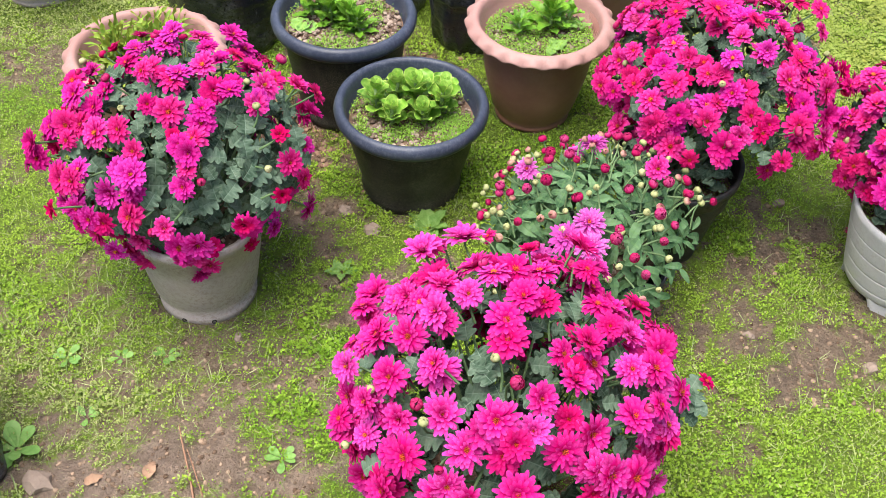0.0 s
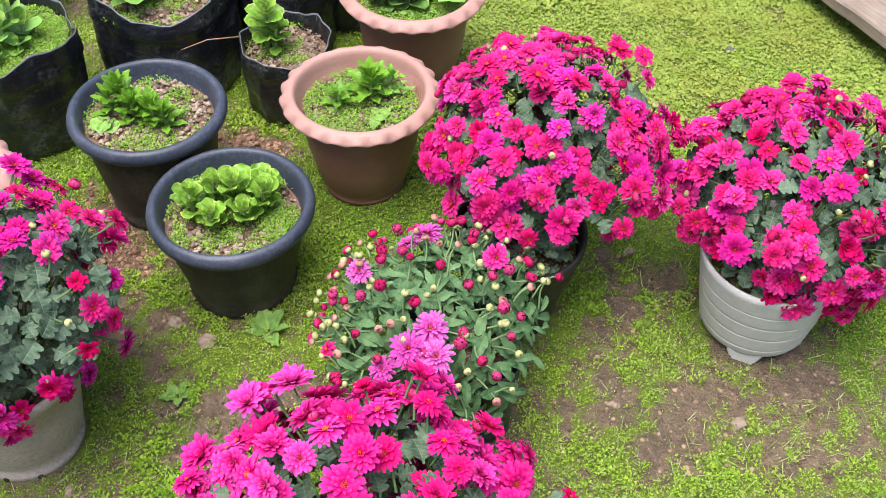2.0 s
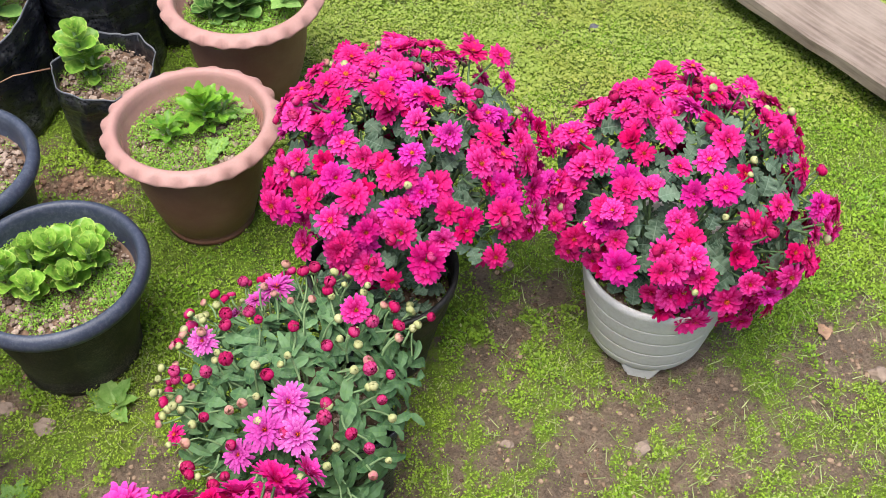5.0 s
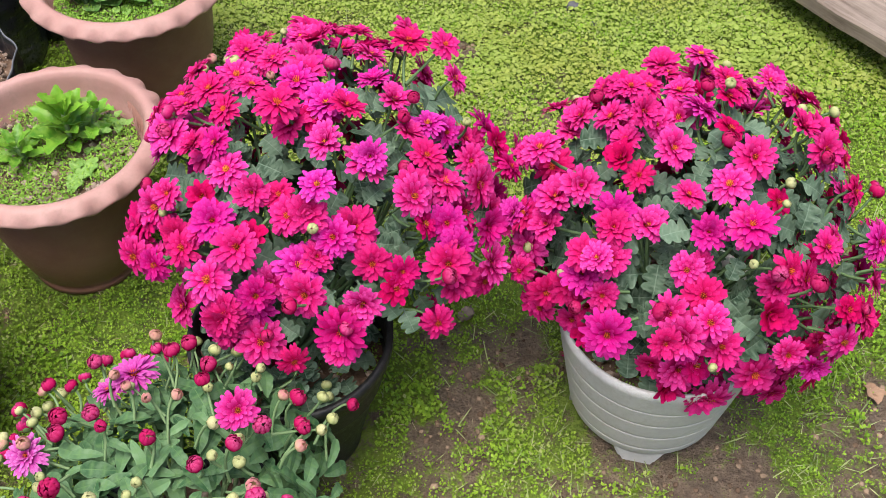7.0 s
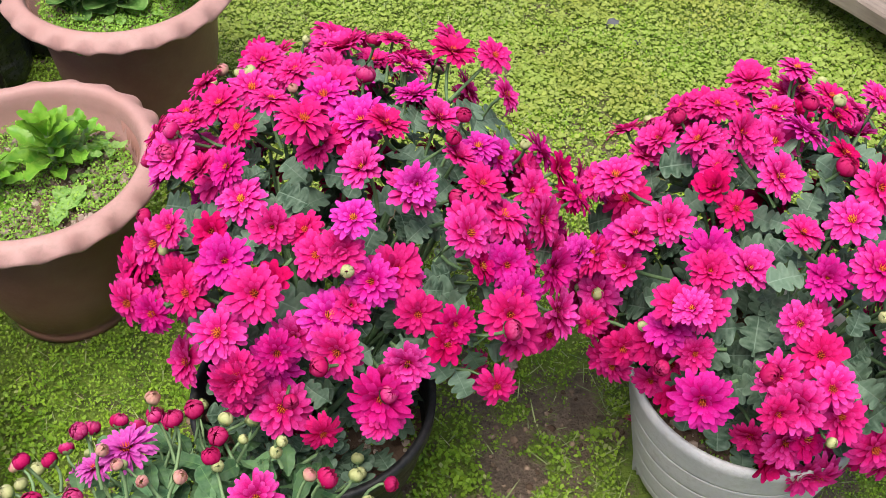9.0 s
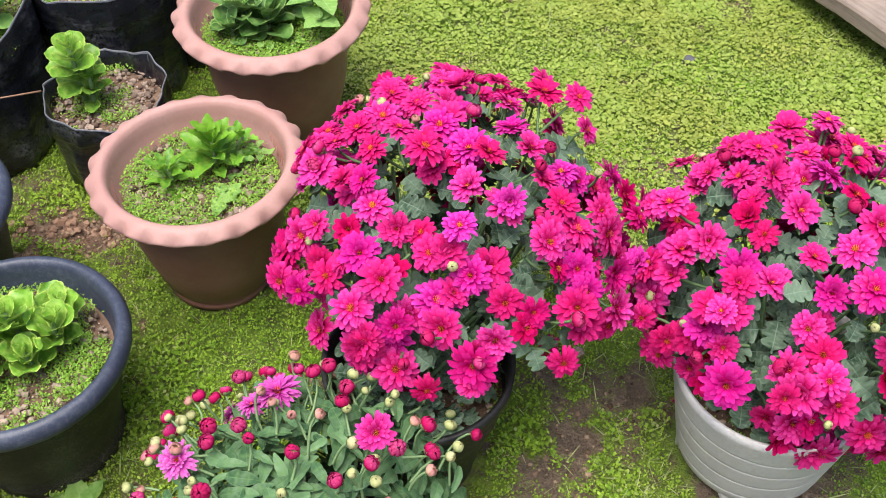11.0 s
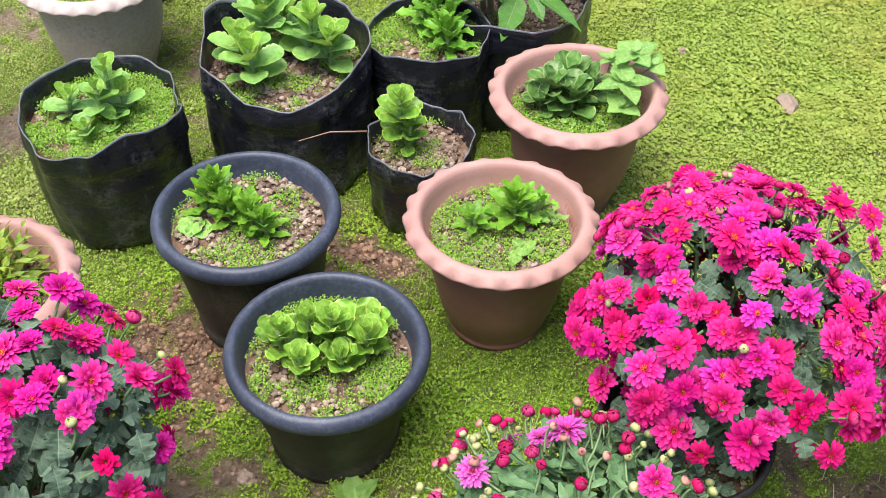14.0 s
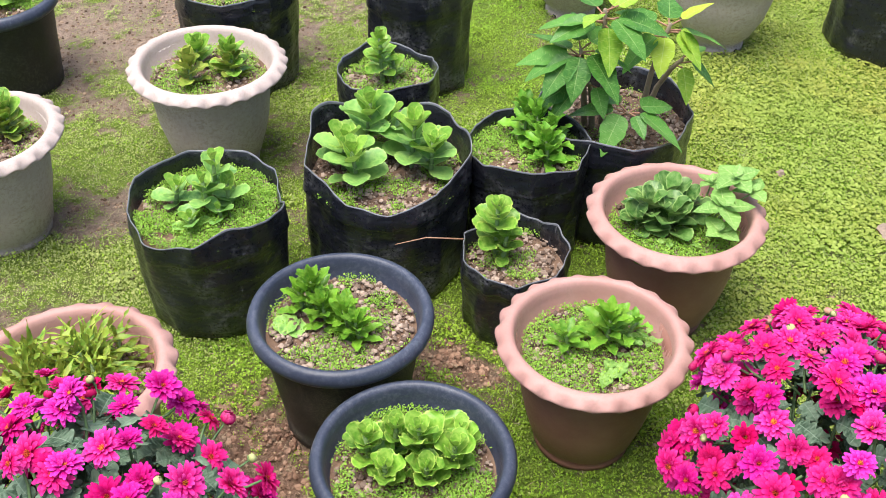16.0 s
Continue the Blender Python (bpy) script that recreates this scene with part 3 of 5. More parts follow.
def scalloped(s):
    """A fleshy leaf, broad and round-toothed towards its end."""
    body = 0.22 + 0.78 * max(0.0, math.sin(math.pi * min(1.0, 0.03 + 0.93 * s ** 1.45))) ** 0.7
    tooth = 0.88 + 0.12 * abs(math.sin(s * math.pi * 5.5)) ** 0.6 if s > 0.38 else 1.0
    return body * tooth * (1 if s < 0.985 else 0.7)


def serrated(s):
    """A narrow fleshy leaf with a few deep forward teeth."""
    body = 0.2 + 0.8 * math.sin(math.pi * s ** 1.3) ** 0.75
    return body * (0.62 + 0.38 * (1 - ((s * 5.2) % 1)) ** 0.8 if s > 0.25 else 0.7) * (1 if s < 0.98 else 0.3)


def ovate(s):
    return math.sin(math.pi * s ** 0.72) ** 0.9 * (1 - 0.22 * s) if 0.02 < s < 0.99 else 0.03


def pointed(s):
    """A broad leaf that runs out to a drawn tip."""
    return (math.sin(math.pi * s ** 0.62) ** 0.85 * (1 - 0.25 * s) + 0.02) * (1 + 0.05 * math.sin(s * 19)) if 0.02 < s < 0.99 else 0.03


def ovate_toothed(s):
    return ovate(s) * (1 + 0.13 * (((s * 6) % 1) - 0.5))


def narrow(s):
    return (0.5 + 0.5 * math.sin(math.pi * s ** 0.8)) * (1 - s ** 4) * (1 + 0.18 * math.sin(s * 26))


def lobed(s):
    """A chrysanthemum leaf: a stalk, pairs of deep blunt lobes and a broad end."""
    if s < 0.16:
        return 0.09
    body = 0.55 + 0.45 * math.sin(math.pi * ((s - 0.16) / 0.84) ** 0.8) ** 0.6
    deep = abs(math.sin((s - 0.16) * math.pi / 0.285)) ** 0.45
    return body * (0.42 + 0.58 * deep) * (1 if s < 0.97 else 0.7)


def blunt(s):
    """A long leaf with a pair of shallow lobes and a blunt end."""
    return (0.2 + 0.8 * math.sin(math.pi * s ** 1.35) ** 0.7) * (1 - 0.22 * math.exp(-((s - 0.55) / 0.06) ** 2)) if s < 0.98 else 0.25


def spoon(s):
    return 0.22 + 0.78 * math.sin(math.pi * s ** 1.7) ** 0.7 if s < 0.98 else 0.25


def petal_rows(verts, along, faces, ang, el, start, length, width, cup, droop):
    """Adds one petal with a rounded tip, hollowed along its middle."""
    ca, sa = math.cos(ang), math.sin(ang)
    first = len(verts)
    steps = ((0.0, 0.40), (0.45, 0.92), (0.82, 1.0), (1.0, 0.50))
    for s, wf in steps:
        e = el - droop * s * s
        for c in (-1, 0, 1):
            q = s * (1.02 if c == 0 and s == 1 else 1.0)
            rad, z = start + length * q * math.cos(e), length * q * math.sin(e)
            w = 0.5 * width * wf * c
            verts.append((rad * ca - w * sa, rad * sa + w * ca, z + cup * abs(w) * 0.5))
            along.append(s)
    faces += [(0, first + 1, first), (0, first + 2, first + 1)]
    for i in range(len(steps) - 1):
        for j in (0, 1):
            a = first + 3 * i + j
            faces.append((a, a + 3, a + 4, a + 1))


def flower_mesh(name, petal_material, size, layers, seed, heart=0.2, cupped=0):
    """A bloom facing +z: rings of petals round a bristly heart. layers: (count, elevation, length, width)."""
    r = random.Random(seed)
    verts, along, faces = [(0, 0, -0.001)], [0.0], []
    for li, (count, el, length, width) in enumerate(layers):
        for i in range(count):
            a = 2 * math.pi * (i + 0.5 * (li % 2)) / count + r.uniform(-0.16, 0.16)
            petal_rows(verts, along, faces, a, radians(el + cupped + r.uniform(-9, 9)), size * 0.1 * (1 - 0.2 * li), size * length * r.uniform(0.84, 1.08),
                       size * width * 0.96 * r.uniform(0.88, 1.12), r.uniform(0.15, 0.7), radians(r.uniform(2, 22)))
    cut = len(faces)
    for i in range(22):
        a, q = i * 2.4, size * heart * math.sqrt(i / 22)
        x, y, h, w = q * math.cos(a), q * math.sin(a), size * (0.30 - 0.12 * i / 22) * r.uniform(0.8, 1.2), size * 0.045
        b = len(verts)
        verts += [(x - w, y - w, 0), (x + w, y - w, 0), (x, y + w, 0), (x * 1.35, y * 1.35, h)]
        along += [0, 0, 0, 1]
        faces += [(b, b + 1, b + 3), (b + 1, b + 2, b + 3), (b + 2, b, b + 3), (0, b, b + 1)]
    mesh = from_lists(name, verts, faces, True, {"along": along})
    mesh.materials.append(petal_material)
    mesh.materials.append(HEART)
    mesh.polygons.foreach_set("material_index", [0] * cut + [1] * (len(faces) - cut))
    return mesh


def bud_mesh(name, material, size, layers):
    """A closed bud: curved petals that overlap round a ball, held by a cup of green sepals. layers: (count, radius, top angle)."""
    r = random.Random(len(name) + len(layers))
    verts, along, faces, which = [(0, 0, -0.1 * size)], [0.0], [], []
    for li, (count, rad, top) in enumerate([(7, 1.05, -24)] + layers):
        for i in range(count):
            az = 2 * math.pi * (i + 0.5 * (li % 2)) / count + r.uniform(-0.12, 0.12)
            first, q = len(verts), rad * size * r.uniform(0.94, 1.05)
            high = radians(top + r.uniform(-7, 7))
            for k, wf in enumerate((0.7, 1.0, 1.0, 0.8, 0.3)):
                th = radians(-72) + (high + radians(72)) * k / 4
                for c in (-1, 0, 1):
                    a = az + c * wf * math.pi / count * 1.3
                    b = q * (1 - 0.06 * abs(c))
                    verts.append((b * math.cos(th) * math.cos(a), b * math.cos(th) * math.sin(a), size * 0.75 + b * 0.88 * math.sin(th)))
                    along.append(k / 4)
            faces += [(0, first + 1, first), (0, first + 2, first + 1)]
            which += [0, 0]
            for k in range(4):
                for j in (0, 1):
                    a = first + 3 * k + j
                    faces.append((a, a + 3, a + 4, a + 1))
                    which.append(0 if li == 0 else 1)
    mesh = from_lists(name, verts, faces, True, {"along": along})
    mesh.materials.append(STEM)
    mesh.materials.append(material)
    mesh.polygons.foreach_set("material_index", which)
    return mesh


def tubes(name, lines, sides=5):
    """Thin round stalks in one mesh; lines: (points, radius at the foot, radius at the end)."""
    verts, faces = [], []
    for pts, r0, r1 in lines:
        first, n = len(verts), len(pts)
        for i, p in enumerate(pts):
            p = Vector(p)
            d = (Vector(pts[min(i + 1, n - 1)]) - Vector(pts[max(i - 1, 0)])).normalized()
            u = d.orthogonal().normalized()
            v = d.cross(u)
            q = r0 + (r1 - r0) * i / max(1, n - 1)
            for j in range(sides):
                a = 2 * math.pi * j / sides
                verts.append(p + u * (q * math.cos(a)) + v * (q * math.sin(a)))
        for i in range(n - 1):
            for j in range(sides):
                k = (j + 1) % sides
                faces.append((first + i * sides + j, first + i * sides + k, first + (i + 1) * sides + k, first + (i + 1) * sides + j))
        faces.append(tuple(first + (n - 1) * sides + j for j in range(sides)))
    return from_lists(name, verts, faces)


def facing(p, n, spin, scale=1.0, forward=None):
    """A pose at p with its z axis along n; forward: the way that x should lean towards instead of a spin."""
    z = Vector(n).normalized()
    if forward is None:
        x = z.orthogonal().normalized()
        x = Matrix.Rotation(spin, 3, z) @ x
    else:
        x = Vector(forward)
        x = (x - z * x.dot(z)).normalized()
    y = z.cross(x)
    m = Matrix((x, y, z)).transposed().to_4x4()
    return Matrix.Translation(p) @ m @ Matrix.Diagonal((scale, scale, scale, 1))


# ---- pots ----
def pot_soil(parent, r, z, seed, weeds=0.6, crumbs=160, edge=None):
    """Soil in a pot, heaped a little, with crumbs and creeping weeds on it."""
    q = np.random.default_rng(seed)
    seg, rings = 40, 9
    verts, faces = [(0, 0, z + 0.006)], []
    for i in range(1, rings + 1):
        for j in range(seg):
            a = 2 * math.pi * j / seg
            rr = (r if edge is None else edge(a)) * i / rings
            verts.append((rr * math.cos(a), rr * math.sin(a), z + 0.006 * (1 - (i / rings) ** 2) + (q.uniform(-0.004, 0.004) if i < rings else -0.002)))
    for j in range(seg):
        faces.append((0, 1 + j, 1 + (j + 1) % seg))
    for i in range(rings - 1):
        for j in range(seg):
            a, b = 1 + i * seg + j, 1 + i * seg + (j + 1) % seg
            faces.append((a, a + seg, b + seg, b))
    soil = part("soil", from_lists("soil", verts, faces), POT_SOIL, parent, "brown crumbly potting soil")
    crumbs *= 5
    n = int(20000 * weeds * (r / 0.12) ** 2)
    rad, ang = r * 0.98 * np.sqrt(q.uniform(0, 1, n)), q.uniform(0, 6.2832, n)
    x, y = rad * np.cos(ang), rad * np.sin(ang)
    keep = fbm(x + seed * 3.7, y, 21, seed) + 0.1 * q.uniform(-1, 1, n) > 0.66 - 0.26 * weeds
    x, y = x[keep], y[keep]
    zz = z + 0.004 + q.uniform(0, 0.012, len(x))
    mesh = leaf_cloud("weed_cover", x, y, zz, q.uniform(0.0022, 0.0056, len(x)), KITE, q)
    tagged(part("weed_cover", mesh, POT_WEED, soil, "bright green creeping weeds"), kind="stuff")
    rad, ang = r * 0.93 * np.sqrt(q.uniform(0, 1, crumbs)), q.uniform(0, 6.2832, crumbs)
    size = 0.0011 + 0.0055 * q.uniform(0, 1, crumbs) ** 3
    v = LUMP[None] * q.uniform(0.72, 1.25, (crumbs, len(LUMP), 1)) * size[:, None, None]
    v += np.stack([rad * np.cos(ang), rad * np.sin(ang), z + 0.006 + 0.2 * size], 1)[:, None]
    mesh = bpy.data.meshes.new("soil_grit")
    mesh.from_pydata(v.reshape(-1, 3).tolist(), [], (np.arange(crumbs)[:, None, None] * len(LUMP) + LUMP_FACES[None]).reshape(-1, 3).tolist())
    tagged(part("soil_grit", mesh, POT_CLOD, soil), kind="stuff")
    return soil


def thing(name, x, y, label, category, group="", turn=0.0, foot=0.12):
    POT_SPOTS.append((x, y, foot))
    ob = new(name)
    ob.empty_display_size = 0.05
    ob.matrix_basis = pose(x, y, -0.004, 0, 0, turn)
    return tagged(ob, label, category, group)


def rolled_rim_pot(root, R, h, base, soil_depth=0.055, body=None):
    """A tapered black nursery pot with a thick rolled rim."""
    k = R / 0.15
    top = h - 0.030
    wall = [(base * 0.93, 0.0), (base, 0.004), (base * 1.015, 0.022), (base * 1.0, 0.026), (base * 1.03, 0.05), (base + (0.130 * k - base) * 0.62, top * 0.62),
            (0.131 * k, top), (0.1315 * k, h - 0.02), (0.130 * k, h - 0.02), (0.120 * k, h - soil_depth - 0.03)]
    pot = part("pot", lathe("pot", wall), body or BLACK_POT, root)
    rim = [(0.1315 * k, top + 0.001), (0.143 * k, top - 0.002), (0.149 * k, top + 0.006), (0.1505 * k, top + 0.015), (0.147 * k, h - 0.005), (0.140 * k, h),
           (0.1345 * k, h - 0.001), (0.1305 * k, h - 0.007), (0.1275 * k, h - 0.02), (0.1235 * k, h - soil_depth), (0.115 * k, h - soil_depth - 0.01)]
    part("rim", lathe("rim", rim, 72, None, False), BLACK_RIM, pot, "worn black rolled rim, coloured bluish for reflected sky")
    return 0.1228 * k, h - soil_depth


def scalloped_pot(root, R, h, body, edge, waves=22, soil_depth=0.05, base=0.082):
    """A plastic planter with a wavy, outward-rolled rim and a rounded foot."""
    k = R / 0.158
    b = base
    wall = [(b * 0.94, 0.0), (b, 0.003), (b, 0.012), (b * 0.97, 0.016), (b * 1.08, 0.03), (0.104 * k, 0.075), (0.114 * k, 0.12), (0.121 * k, h - 0.07), (0.127 * k, h - 0.03),
            (0.128 * k, h - 0.021), (0.1275 * k, h - 0.021), (0.116 * k, h - soil_depth - 0.03)]
    pot = part("pot", lathe("pot", wall), body, root)
    rim = [(0.1285 * k, h - 0.022), (0.140 * k, h - 0.0165), (0.1545 * k, h - 0.0195), (0.1582 * k, h - 0.0195), (0.1592 * k, h - 0.0170), (0.1576 * k, h - 0.0135), (0.150 * k, h - 0.0050), (0.143 * k, h - 0.0008), (0.137 * k, h),
           (0.132 * k, h - 0.003), (0.1288 * k, h - 0.010), (0.1262 * k, h - 0.022), (0.1205 * k, h - soil_depth), (0.112 * k, h - soil_depth - 0.01)]
    amount = [0.0, 0.25, 0.9, 1.0, 1.0, 0.85, 0.14, 0.0, 0.0, 0.0, 0, 0, 0, 0]

    def warp(i, a, r, z):
        w = math.cos(a * waves + 0.5 * math.sin(3 * a)) * (1 + 0.25 * math.sin(5 * a + 1))
        w = w - 0.35 * w * w + 0.2
        sag = 0.0015 * math.sin(2 * a + R * 90)
        return r + 0.0030 * k * amount[i] * w + sag, z + 0.0046 * amount[i] * w + sag
    part("rim", lathe("rim", rim, waves * 10, warp, False), edge, pot, "wavy pale rim")
    return 0.119 * k, h - soil_depth


def grow_bag(root, R, h, base, seed, corners=0, peak=0.0, soil_depth=0.05, lobes=0.009, folds=()):
    """A soft black grow bag: creased sides, a turned hem and an uneven, angular open mouth with thin walls.
    folds: (angle, half width, lift, push) of high corners, sagging lips and pinches of the mouth."""
    r = random.Random(seed)
    ph = [r.uniform(0, 6.28) for _ in range(6)]
    count = 9 if not corners else 11
    knots = [(2 * math.pi * (i + r.uniform(-0.25, 0.25)) / count, r.uniform(-1, 1), r.uniform(-1, 1)) for i in range(count)]

    def angular(a):
        """Straight runs between the folds of the mouth: outward shift and lift."""
        a = a % (2 * math.pi)
        for i in range(count):
            a0, d0, u0 = knots[i]
            a1, d1, u1 = knots[(i + 1) % count]
            if i == count - 1:
                a1 += 2 * math.pi
            for b in (a, a + 2 * math.pi):
                if a0 <= b <= a1:
                    t, half = (b - a0) / (a1 - a0), 0.5 * (a1 - a0)
                    chord = math.cos(half) / math.cos((t - 0.5) * 2 * half)
                    return chord - 1 + 0.03 * (d0 + (d1 - d0) * t), u0 + (u1 - u0) * t
        return 0.0, 0.0

    rows = [(base * 0.9, 0.0), (base, 0.010), (base * 1.02, 0.03), (base + (R - base) * 0.3, h * 0.22), (base + (R - base) * 0.45, h * 0.36), (base + (R - base) * 0.62, h * 0.5), (base + (R - base) * 0.8, h * 0.64),
            (R * 0.985, h * 0.765), (R * 1.0, h * 0.78), (R * 1.012, h * 0.80), (R * 1.008, h * 0.86), (R * 1.005, h * 0.94), (R * 1.004, h - 0.002), (R * 1.0, h), (R - 0.0012, h - 0.0008), (R - 0.004, h - 0.015),
            (R - 0.008, h - soil_depth), (R - 0.014, h - soil_depth - 0.03)]

    def warp(i, a, q, z):
        f = min(1.0, max(0.0, z / h))
        out, up = angular(a)
        d = R * out * f ** 1.5 + lobes * (math.sin(3 * a + ph[0]) * f * 0.4 + (0.35 * math.sin(7 * a + ph[1] + 3 * f) + 0.28 * math.sin(12 * a + ph[2] - 5 * f)) * (1 - 0.6 * f))
        up = 0.006 * up * f ** 4 + lobes * f ** 4 * 0.5 * math.sin(2 * a + ph[3])
        if corners:
            c = math.cos(corners * a + ph[5])
            d += 0.05 * R * c * f ** 2
            up += peak * f ** 5 * max(0, c) ** 2
        for at, wide, high, push in folds:
            near = math.exp(-(((math.degrees(a) - at + 180) % 360 - 180) / wide) ** 2)
            up += high * near * f ** 5
            d += push * near * f ** 3
        fold = abs(math.sin(5.5 * a + ph[4] + 1.3 * math.sin(4 * f)))
        crease = 0.0015 * math.sin(19 * a + 13 * f + ph[5]) * (1 - 0.6 * f) + 0.004 * (1 - fold) ** 3 * (1 - abs(2 * f - 1))
        return q + d + crease, z + up * f
    bag = part("bag", lathe("bag", rows, 132, warp), BAG, root)
    # Narrow strip round the mouth that carries the painted edge highlight.
    lip = [(R * 1.004 + 0.0003, h - 0.0026), (R * 1.002 + 0.0003, h - 0.0004), (R * 1.0, h + 0.0005), (R - 0.0014, h - 0.0004), (R - 0.0018, h - 0.003)]
    part("rim", lathe("rim", lip, 132, warp, False), BAG_EDGE_GLINT, bag, "thin edge coloured pale for the light it catches")
    return R - 0.008, h - soil_depth, bag, lambda a: warp(0, a, R - 0.008, h - soil_depth)[0]


# ---- plants ----
LEAVES = {
    "succulent": [leaf_mesh("leaf", 0.050, 0.036, scalloped, 22, 0.4, 0.10, 0.012, SUCC, s) for s in (1, 2, 3)],
    "wavy": [leaf_mesh("leaf", 0.050, 0.038, scalloped, 22, 0.45, 0.06, 0.02, SUCC, s) for s in (4, 5, 6)],
    "ruffled": [leaf_mesh("leaf", 0.050, 0.042, scalloped, 22, 0.45, 0.04, 0.07, SUCC, s) for s in (22, 23, 24)],
    "bright": [leaf_mesh("leaf", 0.047, 0.036, scalloped, 22, 0.45, 0.04, 0.02, SUCC_BRIGHT, s) for s in (13, 14)],
    "bronze": [leaf_mesh("leaf", 0.050, 0.034, scalloped, 20, 0.45, 0.10, 0.05, BRONZE, s) for s in (15, 16)],
    "serrated": [leaf_mesh("leaf", 0.056, 0.024, serrated, 26, 0.5, 0.22, 0.05, SUCC_MID, s) for s in (1, 2, 3)],
    "dark": [leaf_mesh("leaf", 0.050, 0.036, scalloped, 20, 0.45, 0.22, 0.02, SUCC_DARK, s) for s in (7, 8, 9)],
    "dark_serrated": [leaf_mesh("leaf", 0.054, 0.026, serrated, 26, 0.5, 0.26, 0.08, SUCC_DEEP, s) for s in (4, 5)],
    "cupped": [leaf_mesh("leaf", 0.060, 0.047, scalloped, 22, 0.34, 0.10, 0.012, SUCC_PALE, s) for s in (17, 18, 19)],
    "cupped_young": [leaf_mesh("leaf", 0.056, 0.043, scalloped, 22, 0.42, 0.02, 0.012, SUCC_BRIGHT, s) for s in (20, 21)],
    "broad_weed": [leaf_mesh("leaf", 0.056, 0.046, ovate_toothed, 24, 0.16, 0.16, 0.0, PALE_WEED, s, 6) for s in (8, 9)],
    "pale": [leaf_mesh("leaf", 0.056, 0.042, scalloped, 20, 0.4, 0.16, 0.03, SUCC_PALE, s) for s in (10, 11, 12)],
    "spiky": [leaf_mesh("leaf", 0.085, 0.0085, narrow, 14, 0.5, a, 0.5, SPIKY, s) for s, a in ((1, 0.5), (2, 0.9), (3, -0.3), (4, 1.3))],
    "weed": [leaf_mesh("leaf", 0.055, 0.038, ovate_toothed, 24, 0.25, 0.3, 0.04, WEED, s, 6) for s in (1, 2)],
    "rosette": [leaf_mesh("leaf", 0.044, 0.024, spoon, 10, 0.2, 0.2, 0.0, PALE_WEED, s) for s in (5, 6)],
    "round_weed": [leaf_mesh("leaf", 0.034, 0.026, ovate, 8, 0.2, 0.3, 0.05, WEED, s) for s in (3, 4)],
    "poinsettia": [leaf_mesh("leaf", 0.118, 0.070, pointed, 88, 0.14, 0.24, 0.010, POIN, s, 16) for s in (1, 2, 3)],
    "young": [leaf_mesh("leaf", 0.112, 0.064, pointed, 88, 0.14, 0.24, 0.010, POIN_YOUNG, s, 16) for s in (4, 5)],
    "mum": [leaf_mesh("leaf", 0.037, 0.029, lobed, 18, 0.3, 0.4, 0.05, MUM_LEAF, s, 6) for s in (1, 2, 3, 4)],
    "bud_mum": [leaf_mesh("leaf", 0.036, w, blunt, 12, 0.25, 0.35, 0.05, BUD_LEAF, s, 4) for s, w in ((5, 0.0140), (6, 0.0165), (7, 0.0120))],
}


def leaf_at(parent, kind, r, p, heading, rise, scale):
    """One leaf from p, pointing along heading (radians), its blade rising by so many degrees."""
    e = radians(rise)
    fwd = Vector((math.cos(heading) * math.cos(e), math.sin(heading) * math.cos(e), math.sin(e)))
    up = Vector((-math.cos(heading) * math.sin(e), -math.sin(heading) * math.sin(e), math.cos(e)))
    up = Matrix.Rotation(r.uniform(-0.3, 0.3), 3, fwd) @ up
    return part("leaf", r.choice(LEAVES[kind]), None, parent, "", facing(p, up, 0, scale, fwd))


def shoot(root, kind, r, x, y, z, height, count, scale, lean=(0, 0), rise=(12, 70), stalk=STEM, top=""):
    """An upright stem with leaves in a spiral, flat at the foot and standing at the tip."""
    scale *= 1.22
    pts = [(x + lean[0] * (i / 4) ** 1.4, y + lean[1] * (i / 4) ** 1.4, z - 0.006 + (height + 0.006) * i / 4) for i in range(5)]
    stem = part("stem", tubes("stem", [(pts, 0.0042, 0.0028)]), stalk, root)
    for i in range(count):
        f = (i + 0.5) / count
        p = Vector(pts[0]).lerp(Vector(pts[4]), 0.12 + 0.88 * f)
        leaf_at(root, top if top and f > 0.62 else kind, r, p, i * 2.4 + r.uniform(-0.3, 0.3), rise[0] + (rise[1] - rise[0]) * f ** 1.3 + r.uniform(-10, 10), scale * (1.0 - 0.34 * f ** 4) * r.uniform(0.85, 1.12))
    return stem


def paired_shoot(root, kind, r, x, y, z, height, pairs, scale, top="", low=14):
    """An upright fleshy stem with crossed pairs of cupped leaves, the lowest spreading, the youngest upright."""
    lean = Vector((r.uniform(-0.15, 0.15) * height, r.uniform(-0.2, 0.1) * height, height))
    foot = Vector((x, y, z))
    part("stem", tubes("stem", [([foot - Vector((0, 0, 0.006)), foot + lean * 0.5, foot + lean], 0.005, 0.0035)], 7), STEM, root)
    turn = r.uniform(0, math.pi)
    for i in range(pairs):
        f = i / max(1, pairs - 1)
        p = foot + lean * (0.25 + 0.75 * f)
        size = scale * (0.8 + 0.35 * math.sin(math.pi * min(1.0, 0.25 + 0.6 * f)) - 0.42 * f ** 3) * r.uniform(0.9, 1.1)
        for side in (0, math.pi):
            leaf_at(root, top if top and f > 0.55 else kind, r, p, turn + i * math.pi / 2 + side + r.uniform(-0.25, 0.25), low + (68 - low) * f ** 1.3 + r.uniform(-9, 9), size * r.uniform(0.92, 1.08))


